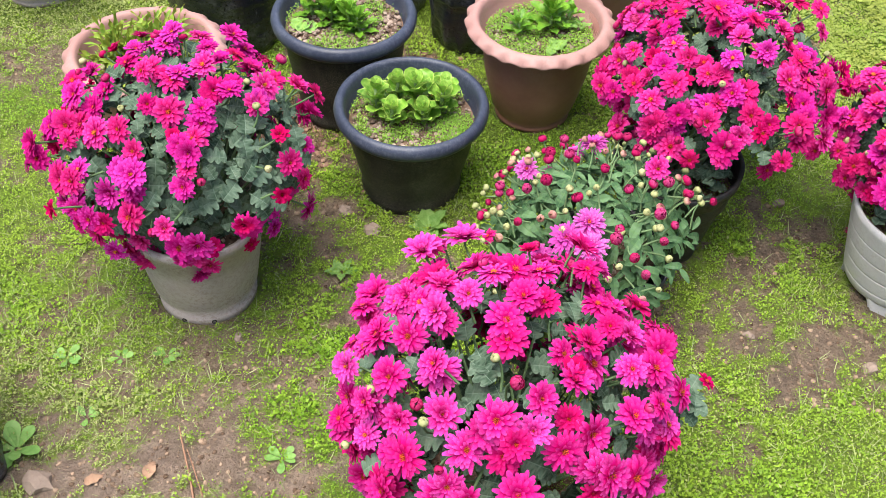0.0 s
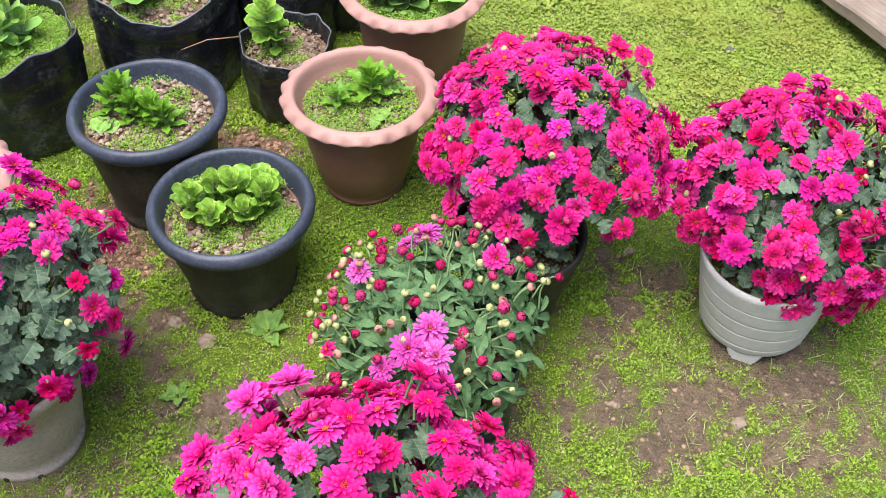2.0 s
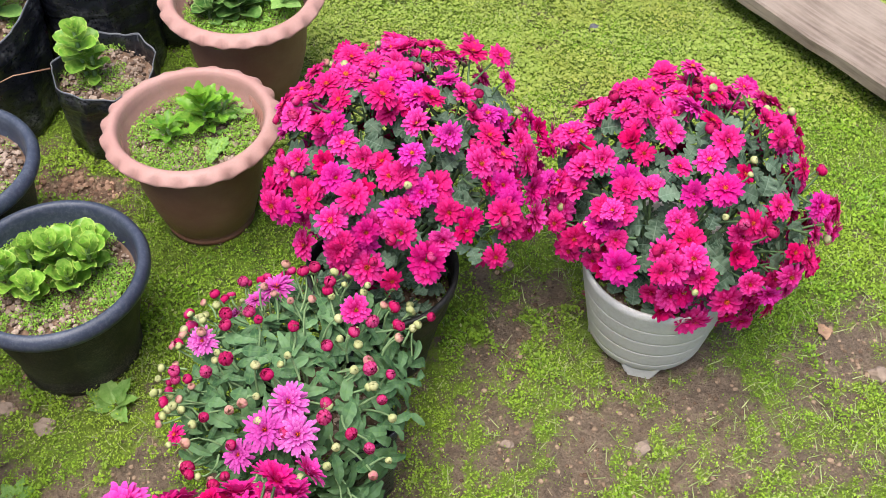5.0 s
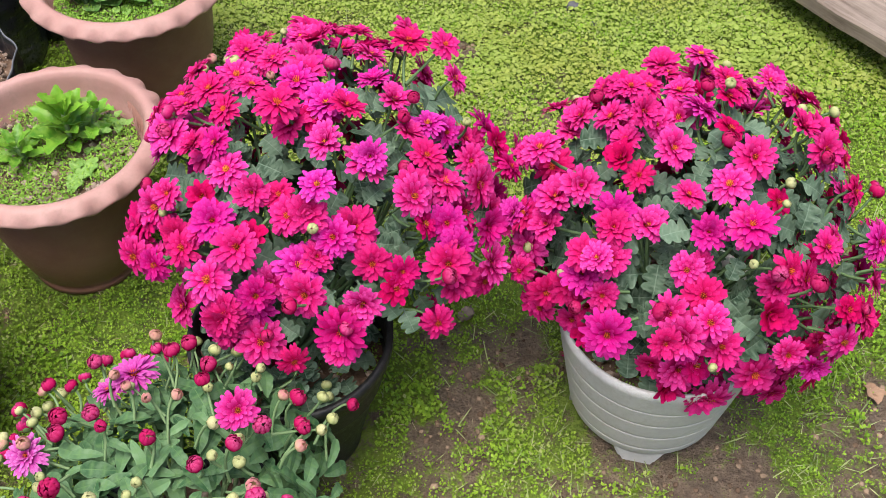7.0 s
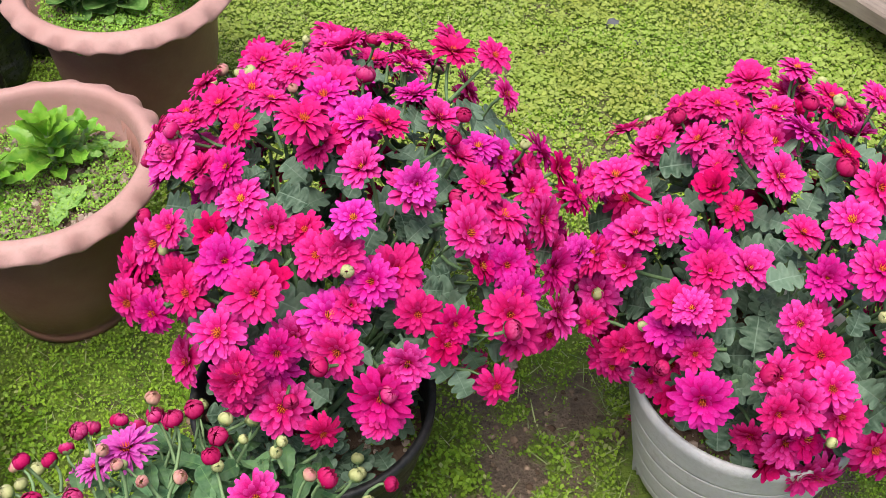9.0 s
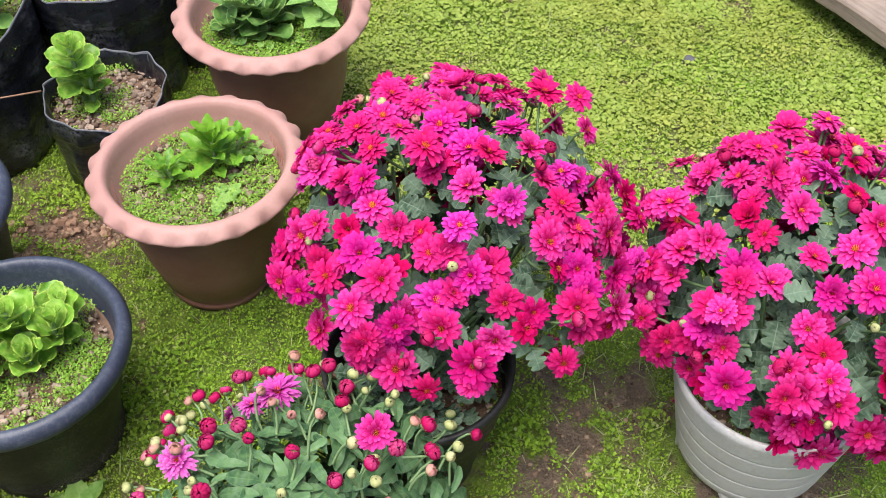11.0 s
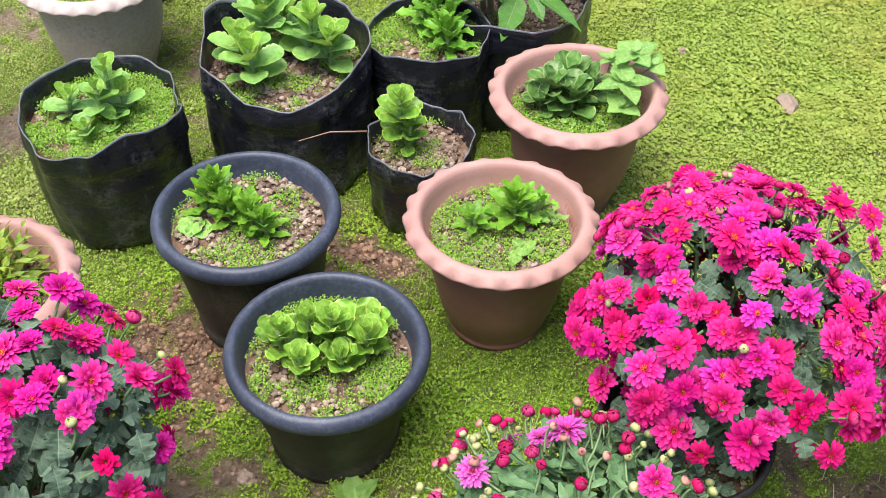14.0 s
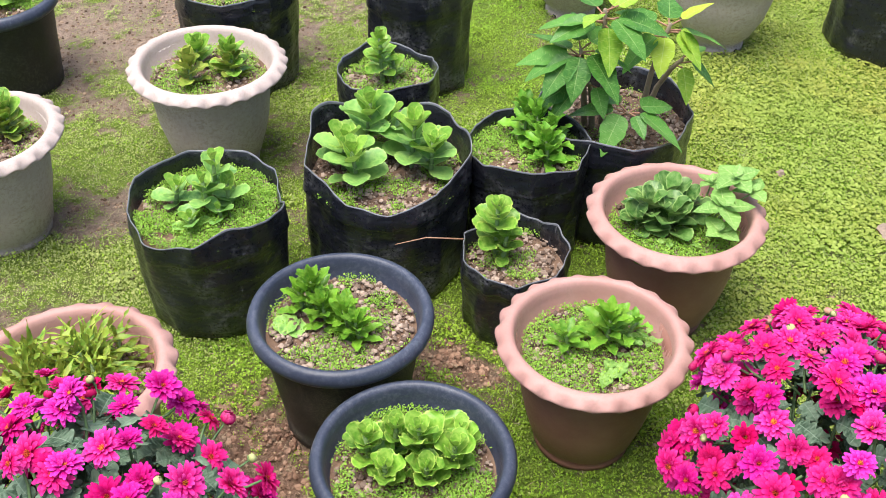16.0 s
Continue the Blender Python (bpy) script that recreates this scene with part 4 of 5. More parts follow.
def whorl(root, kind, r, foot, tip, count, scale, rise=(-5, 20)):
    """A thin stem with a cross of broad leaves spread flat at its tip and a smaller one within."""
    foot, tip = Vector(foot), Vector(tip)
    part("stem", tubes("stem", [([foot, foot.lerp(tip, 0.5) + Vector((0, 0, 0.008)), tip], 0.002, 0.0015)]), STEM, root)
    turn = r.uniform(0, 6.28)
    for i in range(count):
        leaf_at(root, kind, r, tip, turn + i * 2 * math.pi / count + r.uniform(-0.2, 0.2), r.uniform(*rise), scale * r.uniform(0.85, 1.1))
    for i in range(2):
        leaf_at(root, kind, r, tip + Vector((0, 0, 0.004)), turn + 0.7 + i * math.pi, 35 + r.uniform(-8, 8), scale * 0.45)


FLOWERS = {
    "magenta": [flower_mesh("flower", MAGENTA, 0.0222, [(19, 9, 1.0, 0.295), (17, 19, 0.94, 0.285), (13, 33, 0.76, 0.26), (8, 52, 0.52, 0.22)], s, 0.17, c) for s, c in ((1, 0), (2, 4), (3, 10), (4, 20), (5, -6), (6, -12))],
    "orchid": [flower_mesh("flower", ORCHID, 0.0230, [(21, 10, 1.0, 0.275), (19, 21, 0.94, 0.27), (15, 36, 0.78, 0.25), (9, 55, 0.54, 0.21)], s, 0.17, c) for s, c in ((21, 0), (22, 10), (23, 22), (24, -8))],
    "crimson": [flower_mesh("flower", CRIMSON, 0.0178, [(11, 8, 1.0, 0.46), (9, 26, 0.84, 0.42), (6, 50, 0.58, 0.34)], s, 0.22, c) for s, c in ((5, 0), (6, 18), (7, 34))],
    "pink": [flower_mesh("flower", PINK, 0.0240, [(20, 4, 1.0, 0.265), (18, 16, 0.92, 0.255), (14, 32, 0.73, 0.23), (9, 52, 0.48, 0.19)], s, 0.17, c) for s, c in ((7, 0), (8, 6), (9, 16), (10, -6), (11, 28))],
    "violet": [flower_mesh("flower", VIOLET, 0.024, [(24, 6, 0.98, 0.20), (22, 24, 0.86, 0.20), (17, 44, 0.68, 0.18), (12, 66, 0.48, 0.15)], s) for s in (11, 12)],
}
BUDS = {"red": [bud_mesh("bud", RED_BUD, 0.0084, [(9, 1.0, 42), (7, 0.86, 62), (5, 0.62, 76)]), bud_mesh("bud", RED_BUD, 0.0072, [(8, 1.0, 66), (6, 0.8, 80)])],
        "pale": [bud_mesh("bud", PALE_BUD, 0.0056, [(9, 1.0, 70), (6, 0.85, 84)])], "blush": [bud_mesh("bud", BLUSH_BUD, 0.0060, [(9, 1.0, 52), (6, 0.8, 74)])]}


def dome_points(count, low, r, jitter=0.22):
    """Even directions over a dome that reaches low (the sine of its lowest angle)."""
    out = []
    for i in range(count):
        s = 1 - (1 - low) * (i + 0.5) / count
        a = i * 2.39996 + r.uniform(-jitter, jitter)
        s = max(low, min(0.999, s + r.uniform(-0.05, 0.05)))
        c = math.sqrt(1 - s * s)
        out.append(Vector((c * math.cos(a), c * math.sin(a), s)))
    return out


def bush(root, centre, radii, seed, flowers, leaves, buds, mixture, sparse=(), low=-0.35, bare=0.18, leaf="mum", size=1.0, foot_z=0.15, leaf_size=1.0, taper=0.2, stout=1.0, stalk_material=None, broad=0.22):
    """A domed plant: stalks from the soil, leaves under the surface, blooms and buds at the surface.
    centre: from the foot of the pot; sparse: (direction, reach, share kept) where fewer blooms stand."""
    r = random.Random(seed)
    c, rad = Vector(centre), Vector(radii)
    stalks = []

    def surface(d, k):
        q = k * (1 - taper * max(0.0, 0.3 - d.z)) * (1 + broad * max(0.0, d.z))
        return c + Vector((d.x * rad.x * q, d.y * rad.y * q, d.z * rad.z * k * (1 - 0.10 * broad * max(0.0, d.z))))

    def normal(d):
        return Vector((d.x, d.y - 0.42, d.z + 0.17)).normalized()

    def stalk(p, n, w=0.0016):
        hub = Vector((c.x, c.y, c.z - 0.25 * rad.z)).lerp(p, 0.74 + r.uniform(0, 0.12)) + Vector((r.uniform(-0.022, 0.022), r.uniform(-0.022, 0.022), r.uniform(-0.01, 0.02)))
        bend = p - n * (0.45 * (p - hub).length)
        stalks.append(([hub.lerp(bend, t).lerp(bend.lerp(p, t), t) for t in (0.0, 0.3, 0.6, 0.85, 1.0)], w * 1.3 * stout, w * stout))

    def trunk(p):
        foot = Vector((r.uniform(-0.03, 0.03), r.uniform(-0.03, 0.03), foot_z))
        stalks.append(([foot, foot.lerp(p, 0.5) + Vector((0, 0, -0.012)), p], 0.0035, 0.002))

    taken = []
    for d in dome_points(flowers, low, r):
        gap = noise.noise(d * 2.6 + Vector((seed, 0, 0)))
        keep = 1.0 if gap > -bare else 0.35
        for way, reach, share in sparse:
            if d.dot(Vector(way).normalized()) > reach:
                keep = min(keep, share)
        if r.random() > keep:
            continue
        k = r.uniform(0.89, 1.06) + 0.17 * noise.noise(d * 2.4 + Vector((0, seed, 0))) + (0.08 if r.random() < 0.06 else 0.0)
        p, n = surface(d, k), normal(d)
        n = (n + Vector((r.uniform(-0.48, 0.48), r.uniform(-0.48, 0.48), r.uniform(-0.2, 0.3)))).normalized()
        kind = r.choices([m[0] for m in mixture], [m[1] for m in mixture])[0]
        part("flower", r.choice(FLOWERS[kind]), None, root, "", facing(p, n, r.uniform(0, 6.28), size * r.uniform(0.74, 1.14)))
        stalk(p, n)
    for d in dome_points(leaves, low - 0.25, r, 0.5):
        k = r.uniform(0.60, 1.0) ** 0.6
        if any(d.dot(Vector(way).normalized()) > reach and r.random() > share for way, reach, share in sparse if way[2] < 0):
            continue
        p, n = surface(d, k), normal(d)
        out = Vector((d.x, d.y, d.z * 0.6 + r.uniform(-0.3, 0.5))) + Vector((r.uniform(-0.5, 0.5), r.uniform(-0.5, 0.5), 0))
        n = (n + Vector((r.uniform(-0.5, 0.5), r.uniform(-0.5, 0.5), 0.2))).normalized()
        part("leaf", r.choice(LEAVES[leaf]), None, root, "", facing(p - out.normalized() * 0.03, n, 0, leaf_size * r.uniform(0.75, 1.25), out))
    for kind, count in buds:
        for d in dome_points(count, max(low, -0.15) + 0.15, r, 3.1):
            if any(d.dot(Vector(way).normalized()) > reach - 0.15 for way, reach, share in sparse if way[2] < 0):
                continue
            p, n = surface(d, r.uniform(0.96, 1.06)), normal(d)
            n = (n + Vector((r.uniform(-0.7, 0.7), r.uniform(-0.7, 0.7), 0.1))).normalized()
            part("bud", r.choice(BUDS[kind]), None, root, "", facing(p, n, r.uniform(0, 6), r.uniform(0.85, 1.3)))
            stalk(p, n, 0.0015)
    for i in range(36):
        d = Vector((r.uniform(-1, 1), r.uniform(-1, 1), r.uniform(0, 1))).normalized()
        trunk(surface(d, 0.62))
    tagged(part("stalk_tangle", tubes("stalk_tangle", stalks, 5), stalk_material or MUM_STEM, root, "thin green stalks"), kind="stuff")


def skirt(root, reach, z, count, seed):
    """Leaves that hang over the soil at the foot of a bush."""
    r = random.Random(seed)
    for i in range(count):
        a, q = i * 2.4, reach * math.sqrt((i + 0.5) / count)
        leaf_at(root, "mum", r, (0.8 * q * math.cos(a), 0.8 * q * math.sin(a), z + r.uniform(-0.005, 0.03)), a + r.uniform(-0.8, 0.8), r.uniform(-5, 45), r.uniform(0.8, 1.2))


def potted(name, x, y, label, category, group, turn=0, foot=0.1):
    return thing(name, x, y, label, category, group, turn, foot)


CH, SU = "potted chrysanthemums", "potted succulents"


# chrysanthemum in the beige pot, beside the terracotta planter
def chrysanthemum_in_beige_pot():
    root = potted("potted_chrysanthemum", -0.370, -0.302, "magenta chrysanthemum in full bloom in a beige-grey plastic pot", "potted plant", CH, 0, 0.1)
    wall = [(0.084, 0), (0.089, 0.004), (0.090, 0.022), (0.086, 0.026), (0.095, 0.05), (0.108, 0.13), (0.116, 0.19), (0.121, 0.192), (0.122, 0.212), (0.115, 0.213), (0.113, 0.19), (0.108, 0.14)]
    pot = part("pot", lathe("pot", wall), BEIGE, root, "beige-grey plastic pot with a foot ring")
    for a in (250, 285, 200):
        hole = lathe("drain_hole", [(0.0045, 0), (0.0045, 0.003), (0.003, 0.003)], 12)
        part("drain_hole", hole, BLACK_POT, pot, "dark drain hole", pose(0.0885 * math.cos(radians(a)), 0.0885 * math.sin(radians(a)), 0.013, 90, 0, a + 90))
    pot_soil(root, 0.112, 0.18, 3, 0.2, 60)
    bush(root, (-0.003, 0.035, 0.285), (0.222, 0.205, 0.195), 5, 262, 820, [("red", 16), ("pale", 12)], [("magenta", 0.4), ("orchid", 0.5), ("crimson", 0.1)],
         [((0.75, -0.45, 0.15), 0.68, 0.3), ((0.6, 0.6, 0.5), 0.72, 0.65)], -0.55, 0.2, "mum", 0.98, 0.18)


def chrysanthemum_in_black_pot():
    root = potted("potted_chrysanthemum", 0.49, -0.16, "magenta chrysanthemum in full bloom in a black plastic pot", "potted plant", CH, 0, 0.09)
    wall = [(0.066, 0), (0.070, 0.004), (0.072, 0.02), (0.094, 0.12), (0.113, 0.20), (0.118, 0.202), (0.119, 0.222), (0.112, 0.222), (0.110, 0.2), (0.105, 0.15)]
    part("pot", lathe("pot", wall), BLACK_PLAIN, root, "plain black plastic pot")
    pot_soil(root, 0.106, 0.165, 4, 0.2, 60)
    bush(root, (0.085, 0.13, 0.245), (0.207, 0.245, 0.19), 12, 300, 740, [("red", 24), ("pale", 18), ("blush", 6)], [("magenta", 0.74), ("orchid", 0.20), ("crimson", 0.06)],
         [((-0.05, -0.85, -0.55), 0.60, 0.03), ((0.85, -0.35, -0.4), 0.72, 0.06), ((0.35, -0.9, 0.0), 0.80, 0.4)], -0.30, 0.25, "mum", 1.03, 0.19, 1.0, 0.6)
    skirt(root, 0.095, 0.19, 90, 3)


def chrysanthemum_in_grey_pot():
    root = potted("potted_chrysanthemum", 0.921, -0.262, "deep magenta chrysanthemum in full bloom in a light grey footed pot", "potted plant", CH, 0, 0.11)
    wall = [(0.089, 0.028), (0.095, 0.029), (0.0985, 0.036)]
    for g in range(4):
        z = 0.052 + 0.036 * g
        q = 0.1015 + 0.0063 * g
        wall += [(q - 0.0006, z - 0.0040), (q - 0.0002, z - 0.0006), (q - 0.0007, z), (q, z + 0.0006), (q + 0.0007, z + 0.0040)]
    wall += [(0.1238, 0.186), (0.1252, 0.192), (0.1258, 0.207), (0.121, 0.207), (0.119, 0.18), (0.113, 0.14)]
    pot = part("pot", lathe("pot", wall, 72), GREY_POT, root, "light grey plastic pot with fine rings")
    for i in range(4):
        a = 240 + 90 * i
        bm = bmesh.new()
        bmesh.ops.create_cube(bm, size=1, matrix=pose(0, 0, 0.023) @ Matrix.Diagonal((0.013, 0.080, 0.046, 1)))
        for v in bm.verts:
            low = v.co.z < 0.02
            v.co.y *= 0.5 if low else 1.0
            v.co.x += 0.004 - 60 * v.co.y ** 2 * 0.06 if not low else 0.0
        bmesh.ops.bevel(bm, geom=bm.edges[:], offset=0.005, segments=2, affect="EDGES")
        part("foot", bm, GREY_POT, pot, "short moulded foot", pose(0.0885 * math.cos(radians(a)), 0.0885 * math.sin(radians(a)), 0, 0, 0, a))
    pot_soil(root, 0.117, 0.175, 6, 0.2, 60)
    bush(root, (0.055, 0.050, 0.235), (0.205, 0.205, 0.200), 23, 340, 780, [("red", 20), ("pale", 18)], [("magenta", 0.76), ("orchid", 0.1), ("crimson", 0.14)],
         [((0.45, -0.1, 0.8), 0.9, 0.25), ((-0.75, -0.5, -0.6), 0.80, 0.1)], -0.66, 0.3, "mum", 1.02, 0.18, 0.9, 0.22)
    skirt(root, 0.115, 0.19, 80, 4)


def pink_chrysanthemum():
    root = potted("potted_chrysanthemum", 0.15, -0.83, "bright pink chrysanthemum in full bloom in a black plastic pot", "potted plant", CH, 0, 0.1)
    wall = [(0.082, 0), (0.088, 0.004), (0.089, 0.02), (0.105, 0.12), (0.118, 0.20), (0.124, 0.202), (0.125, 0.222), (0.118, 0.222), (0.114, 0.2), (0.108, 0.15)]
    part("pot", lathe("pot", wall), BLACK_PLAIN, root, "plain black plastic pot")
    pot_soil(root, 0.113, 0.19, 8, 0.2, 60)
    bush(root, (-0.008, 0.05, 0.272), (0.218, 0.235, 0.208), 31, 300, 600, [("red", 14), ("pale", 8)], [("pink", 0.94), ("crimson", 0.06)], (), -0.5, 0.42, "mum", 1.04, 0.19)
    r = random.Random(2)
    part("flower", FLOWERS["crimson"][0], None, root, "", facing((0.277, 0.10, 0.306), (0.6, 0.1, 0.8), 0.4, 0.8))
    for i in range(9):
        leaf_at(root, "mum", r, (0.21 + 0.006 * i, 0.07 + r.uniform(-0.03, 0.03), 0.26 + 0.004 * i), r.uniform(-1.6, 1.8), r.uniform(-10, 50), 0.95)
    part("stem", tubes("stem", [([(0.1, 0.02, 0.2), (0.18, 0.06, 0.25), (0.277, 0.10, 0.302)], 0.003, 0.002)]), STEM, root)


def budding_chrysanthemum():
    root = potted("potted_chrysanthemum", 0.338, -0.36, "budding chrysanthemum with few open violet blooms in a square black bag", "potted plant", CH, 8, 0.1)
    w0, w1 = 0.082, 0.094
    verts, faces, seg = [], [], 48
    prof = [(w0, 0), (w0 + 0.003, 0.01), (w0 + 0.006, 0.1), (w1, 0.19), (w1 - 0.003, 0.191), (w1 - 0.006, 0.15)]
    for i, (w, z) in enumerate(prof):
        for j in range(seg):
            a = 2 * math.pi * j / seg
            ca, sa = math.cos(a), math.sin(a)
            q = w / (abs(ca) ** 6 + abs(sa) ** 6) ** (1 / 6)
            q += 0.002 * math.sin(9 * a + 7 * z * 10)
            verts.append((q * ca, q * sa, z + (0.006 * math.sin(3 * a + 1) if i in (3, 4) else 0)))
    for i in range(len(prof) - 1):
        for j in range(seg):
            k = (j + 1) % seg
            faces.append((i * seg + j, i * seg + k, (i + 1) * seg + k, (i + 1) * seg + j))
    faces.append(tuple(range(seg - 1, -1, -1)))
    part("bag", from_lists("bag", verts, faces), BAG, root, "square black polythene bag")
    pot_soil(root, 0.088, 0.165, 9, 0.1, 60)
    bush(root, (-0.008, 0.03, 0.155), (0.212, 0.212, 0.180), 44, 8, 1250, [("red", 92), ("pale", 92), ("blush", 42)], [("violet", 0.75), ("magenta", 0.25)], [((0.7, 0.2, 0.4), 0.4, 0.1), ((0.75, -0.62, -0.1), 0.80, 0.12)],
         -0.15, 0.3, "bud_mum", 0.85, 0.16, 1.0, 0.2, 0.9, BUD_STEM, 0.0)
    r = random.Random(6)
    for dx, dy, dz, s in ((-0.095, -0.075, 0.30, 1.2), (-0.055, -0.055, 0.31, 1.15), (-0.06, -0.10, 0.30, 1.15), (-0.135, -0.07, 0.26, 0.9), (0.0, 0.138, 0.305, 1.05), (-0.03, 0.15, 0.28, 0.7)):
        part("flower", FLOWERS["violet"][r.randrange(2)], None, root, "", facing((dx, dy, dz), (dx * 2, dy * 2 - 0.1, 0.8), r.uniform(0, 6), s))
        part("stem", tubes("stem", [([(dx * 0.3, dy * 0.3, 0.16), (dx * 0.8, dy * 0.8, dz - 0.06), (dx, dy, dz)], 0.002, 0.0016)]), STEM, root)


def succulent_in_rolled_pot_near():
    root = potted("potted_succulent", 0, 0, "bright green succulent rosettes in a black pot with rolled rim", "potted plant", SU, 10, 0.1)
    r_s, z = rolled_rim_pot(root, 0.15, 0.217, 0.100, 0.045)
    pot_soil(root, r_s, z, 21, 0.8, 220)
    r = random.Random(3)
    for x, y, n, h, k in ((-0.062, 0.020, 6, 0.055, 0.74), (-0.040, -0.020, 5, 0.045, 0.7), (-0.025, 0.035, 6, 0.06, 0.74), (0.020, 0.018, 7, 0.065, 0.8), (0.056, 0.000, 6, 0.055, 0.74), (0.020, -0.028, 5, 0.035, 0.68), (0.064, 0.036, 5, 0.045, 0.68)):
        paired_shoot(root, "ruffled", r, x, y, z, 1.25 * h, n, 1.1 * k, "bright", 34)


def succulent_in_rolled_pot_far():
    root = potted("potted_succulent", -0.145, 0.258, "serrated green succulent in a black pot with a worn rim", "potted plant", SU, 70, 0.1)
    r_s, z = rolled_rim_pot(root, 0.151, 0.246, 0.104, 0.04)
    pot_soil(root, r_s, z, 22, 0.55, 320)
    r = random.Random(4)
    for x, y, n, h, s in ((0.01, 0.05, 26, 0.07, 0.74), (-0.01, 0.02, 22, 0.05, 0.7), (-0.01, -0.02, 20, 0.05, 0.66), (0.0, 0.07, 14, 0.05, 0.64), (-0.02, -0.045, 20, 0.045, 0.62), (0.02, 0.0, 14, 0.03, 0.6)):
        shoot(root, "serrated", r, x, y, z, h, n, s, (0, 0.008), (18, 78))
    for i in range(3):
        leaf_at(root, "pale", r, (-0.02, 0.07, z + 0.006), 2.6 + 0.5 * i, 6, 0.8)


def succulent_in_terracotta_near():
    root = potted("potted_succulent", 0.262, 0.247, "young succulent and weeds in a terracotta-coloured scalloped planter", "potted plant", SU, 0, 0.09)
    r_s, z = scalloped_pot(root, 0.153, 0.243, TERRA, TERRA_RIM)
    pot_soil(root, r_s, z, 23, 0.6, 260)
    r = random.Random(5)
    shoot(root, "serrated", r, 0.025, 0.02, z, 0.055, 24, 0.85, (0.0, 0.01), (18, 75))
    shoot(root, "serrated", r, -0.035, 0.005, z, 0.035, 16, 0.65, (-0.01, 0), (15, 65))
    shoot(root, "dark_serrated", r, 0.05, 0.035, z, 0.045, 8, 0.7, (0.02, 0), (15, 65))
    for i in range(6):
        leaf_at(root, "round_weed", r, (0.02 + r.uniform(-0.02, 0.03), -0.035 + r.uniform(-0.03, 0.02), z + 0.012), r.uniform(3.2, 6.2), 12, 0.9)
    for i in range(14):
        leaf_at(root, "round_weed", r, (0.075 + r.uniform(-0.03, 0.03), 0.03 + r.uniform(-0.04, 0.04), z + r.uniform(0.005, 0.022)), r.uniform(0, 6.2), 12, 0.5)


def succulent_in_terracotta_far():
    root = potted("potted_succulent", 0.415, 0.57, "dark succulent with broad-leaved weed in a terracotta-coloured scalloped planter", "potted plant", SU, 8, 0.09)
    r_s, z = scalloped_pot(root, 0.158, 0.256, TERRA, TERRA_RIM)
    pot_soil(root, r_s, z, 24, 0.8, 160)
    r = random.Random(6)
    for x, y, n, h, s in ((-0.045, 0.015, 15, 0.05, 1.0), (-0.01, -0.01, 14, 0.045, 0.95), (0.0, 0.045, 12, 0.05, 0.95), (-0.07, -0.005, 9, 0.03, 0.8), (0.03, 0.03, 9, 0.04, 0.85)):
        shoot(root, "dark", r, x, y, z, h, n, s, (0, 0), (15, 70))
    for fx, fy, tx, ty, up, n, k in ((0.06, 0.0, 0.072, -0.035, 0.075, 4, 1.05), (0.07, 0.03, 0.105, 0.025, 0.095, 4, 1.0), (0.08, 0.02, 0.135, 0.005, 0.078, 3, 0.75), (0.05, -0.03, 0.062, -0.066, 0.046, 4, 0.7), (0.06, 0.04, 0.075, 0.06, 0.06, 4, 0.7)):
        whorl(root, "broad_weed", r, (fx, fy, z), (tx, ty, z + up), n, k)
    for i in range(16):
        leaf_at(root, "round_weed", r, (r.uniform(-0.1, 0.06), r.uniform(-0.1, -0.05), z + r.uniform(0.004, 0.015)), r.uniform(0, 6.2), 12, 0.55)


def spiky_plant_in_terracotta():
    root = potted("potted_plant", -0.504, 0.042, "narrow-leaved yellow-green plant in a faded terracotta-coloured scalloped planter", "potted plant", SU, 5, 0.09)
    r_s, z = scalloped_pot(root, 0.150, 0.30, TERRA, TERRA_RIM)
    pot_soil(root, r_s, z, 25, 0.5, 200)
    r = random.Random(7)
    for i in range(26):
        shoot(root, "spiky", r, r.uniform(-0.06, 0.055), r.uniform(-0.05, 0.06), z, r.uniform(0.03, 0.075), 14, r.uniform(0.6, 0.95), (r.uniform(-0.03, 0.03), r.uniform(-0.03, 0.03)), (15, 80))


def succulent_in_pale_pot(x, y, R, h, seed, count, turn):
    root = potted("potted_succulent", x, y, "green succulent shoots in a pale grey scalloped planter", "potted plant", SU, turn, 0.1)
    r_s, z = scalloped_pot(root, R, h, BEIGE, BEIGE_RIM, 26, 0.045, 0.09)
    pot_soil(root, r_s, z, seed, 0.45, 220)
    r = random.Random(seed)
    for i in range(count):
        a = i * 2.1
        shoot(root, "succulent" if i % 2 else "bronze", r, 0.055 * math.cos(a), 0.045 * math.sin(a), z, r.uniform(0.05, 0.09), 14, 0.78, (r.uniform(-0.01, 0.01), 0), (18, 74))


def bag_plant(x, y, R, h, base, seed, kind, shoots, label, corners=0, peak=0.0, weeds=0.8, turn=0, depth=0.04, crumbs=160, top="", folds=(), pairs=False):
    root = potted("bagged_plant", x, y, label, "potted plant", "plants in black grow bags", turn, base * 0.95)
    r_s, z, bag, rim = grow_bag(root, R, h, base, seed, corners, peak, depth, folds=folds)
    pot_soil(root, r_s, z, seed + 50, weeds, crumbs, rim)
    r = random.Random(seed)
    for sx, sy, n, ht, s in shoots:
        if pairs:
            paired_shoot(root, kind, r, sx, sy, z, ht, n, s, top)
        else:
            shoot(root, kind, r, sx, sy, z, ht, n, s, (r.uniform(-0.01, 0.01), r.uniform(-0.005, 0.01)), (14, 80), STEM, top)
    return root, z, bag, r


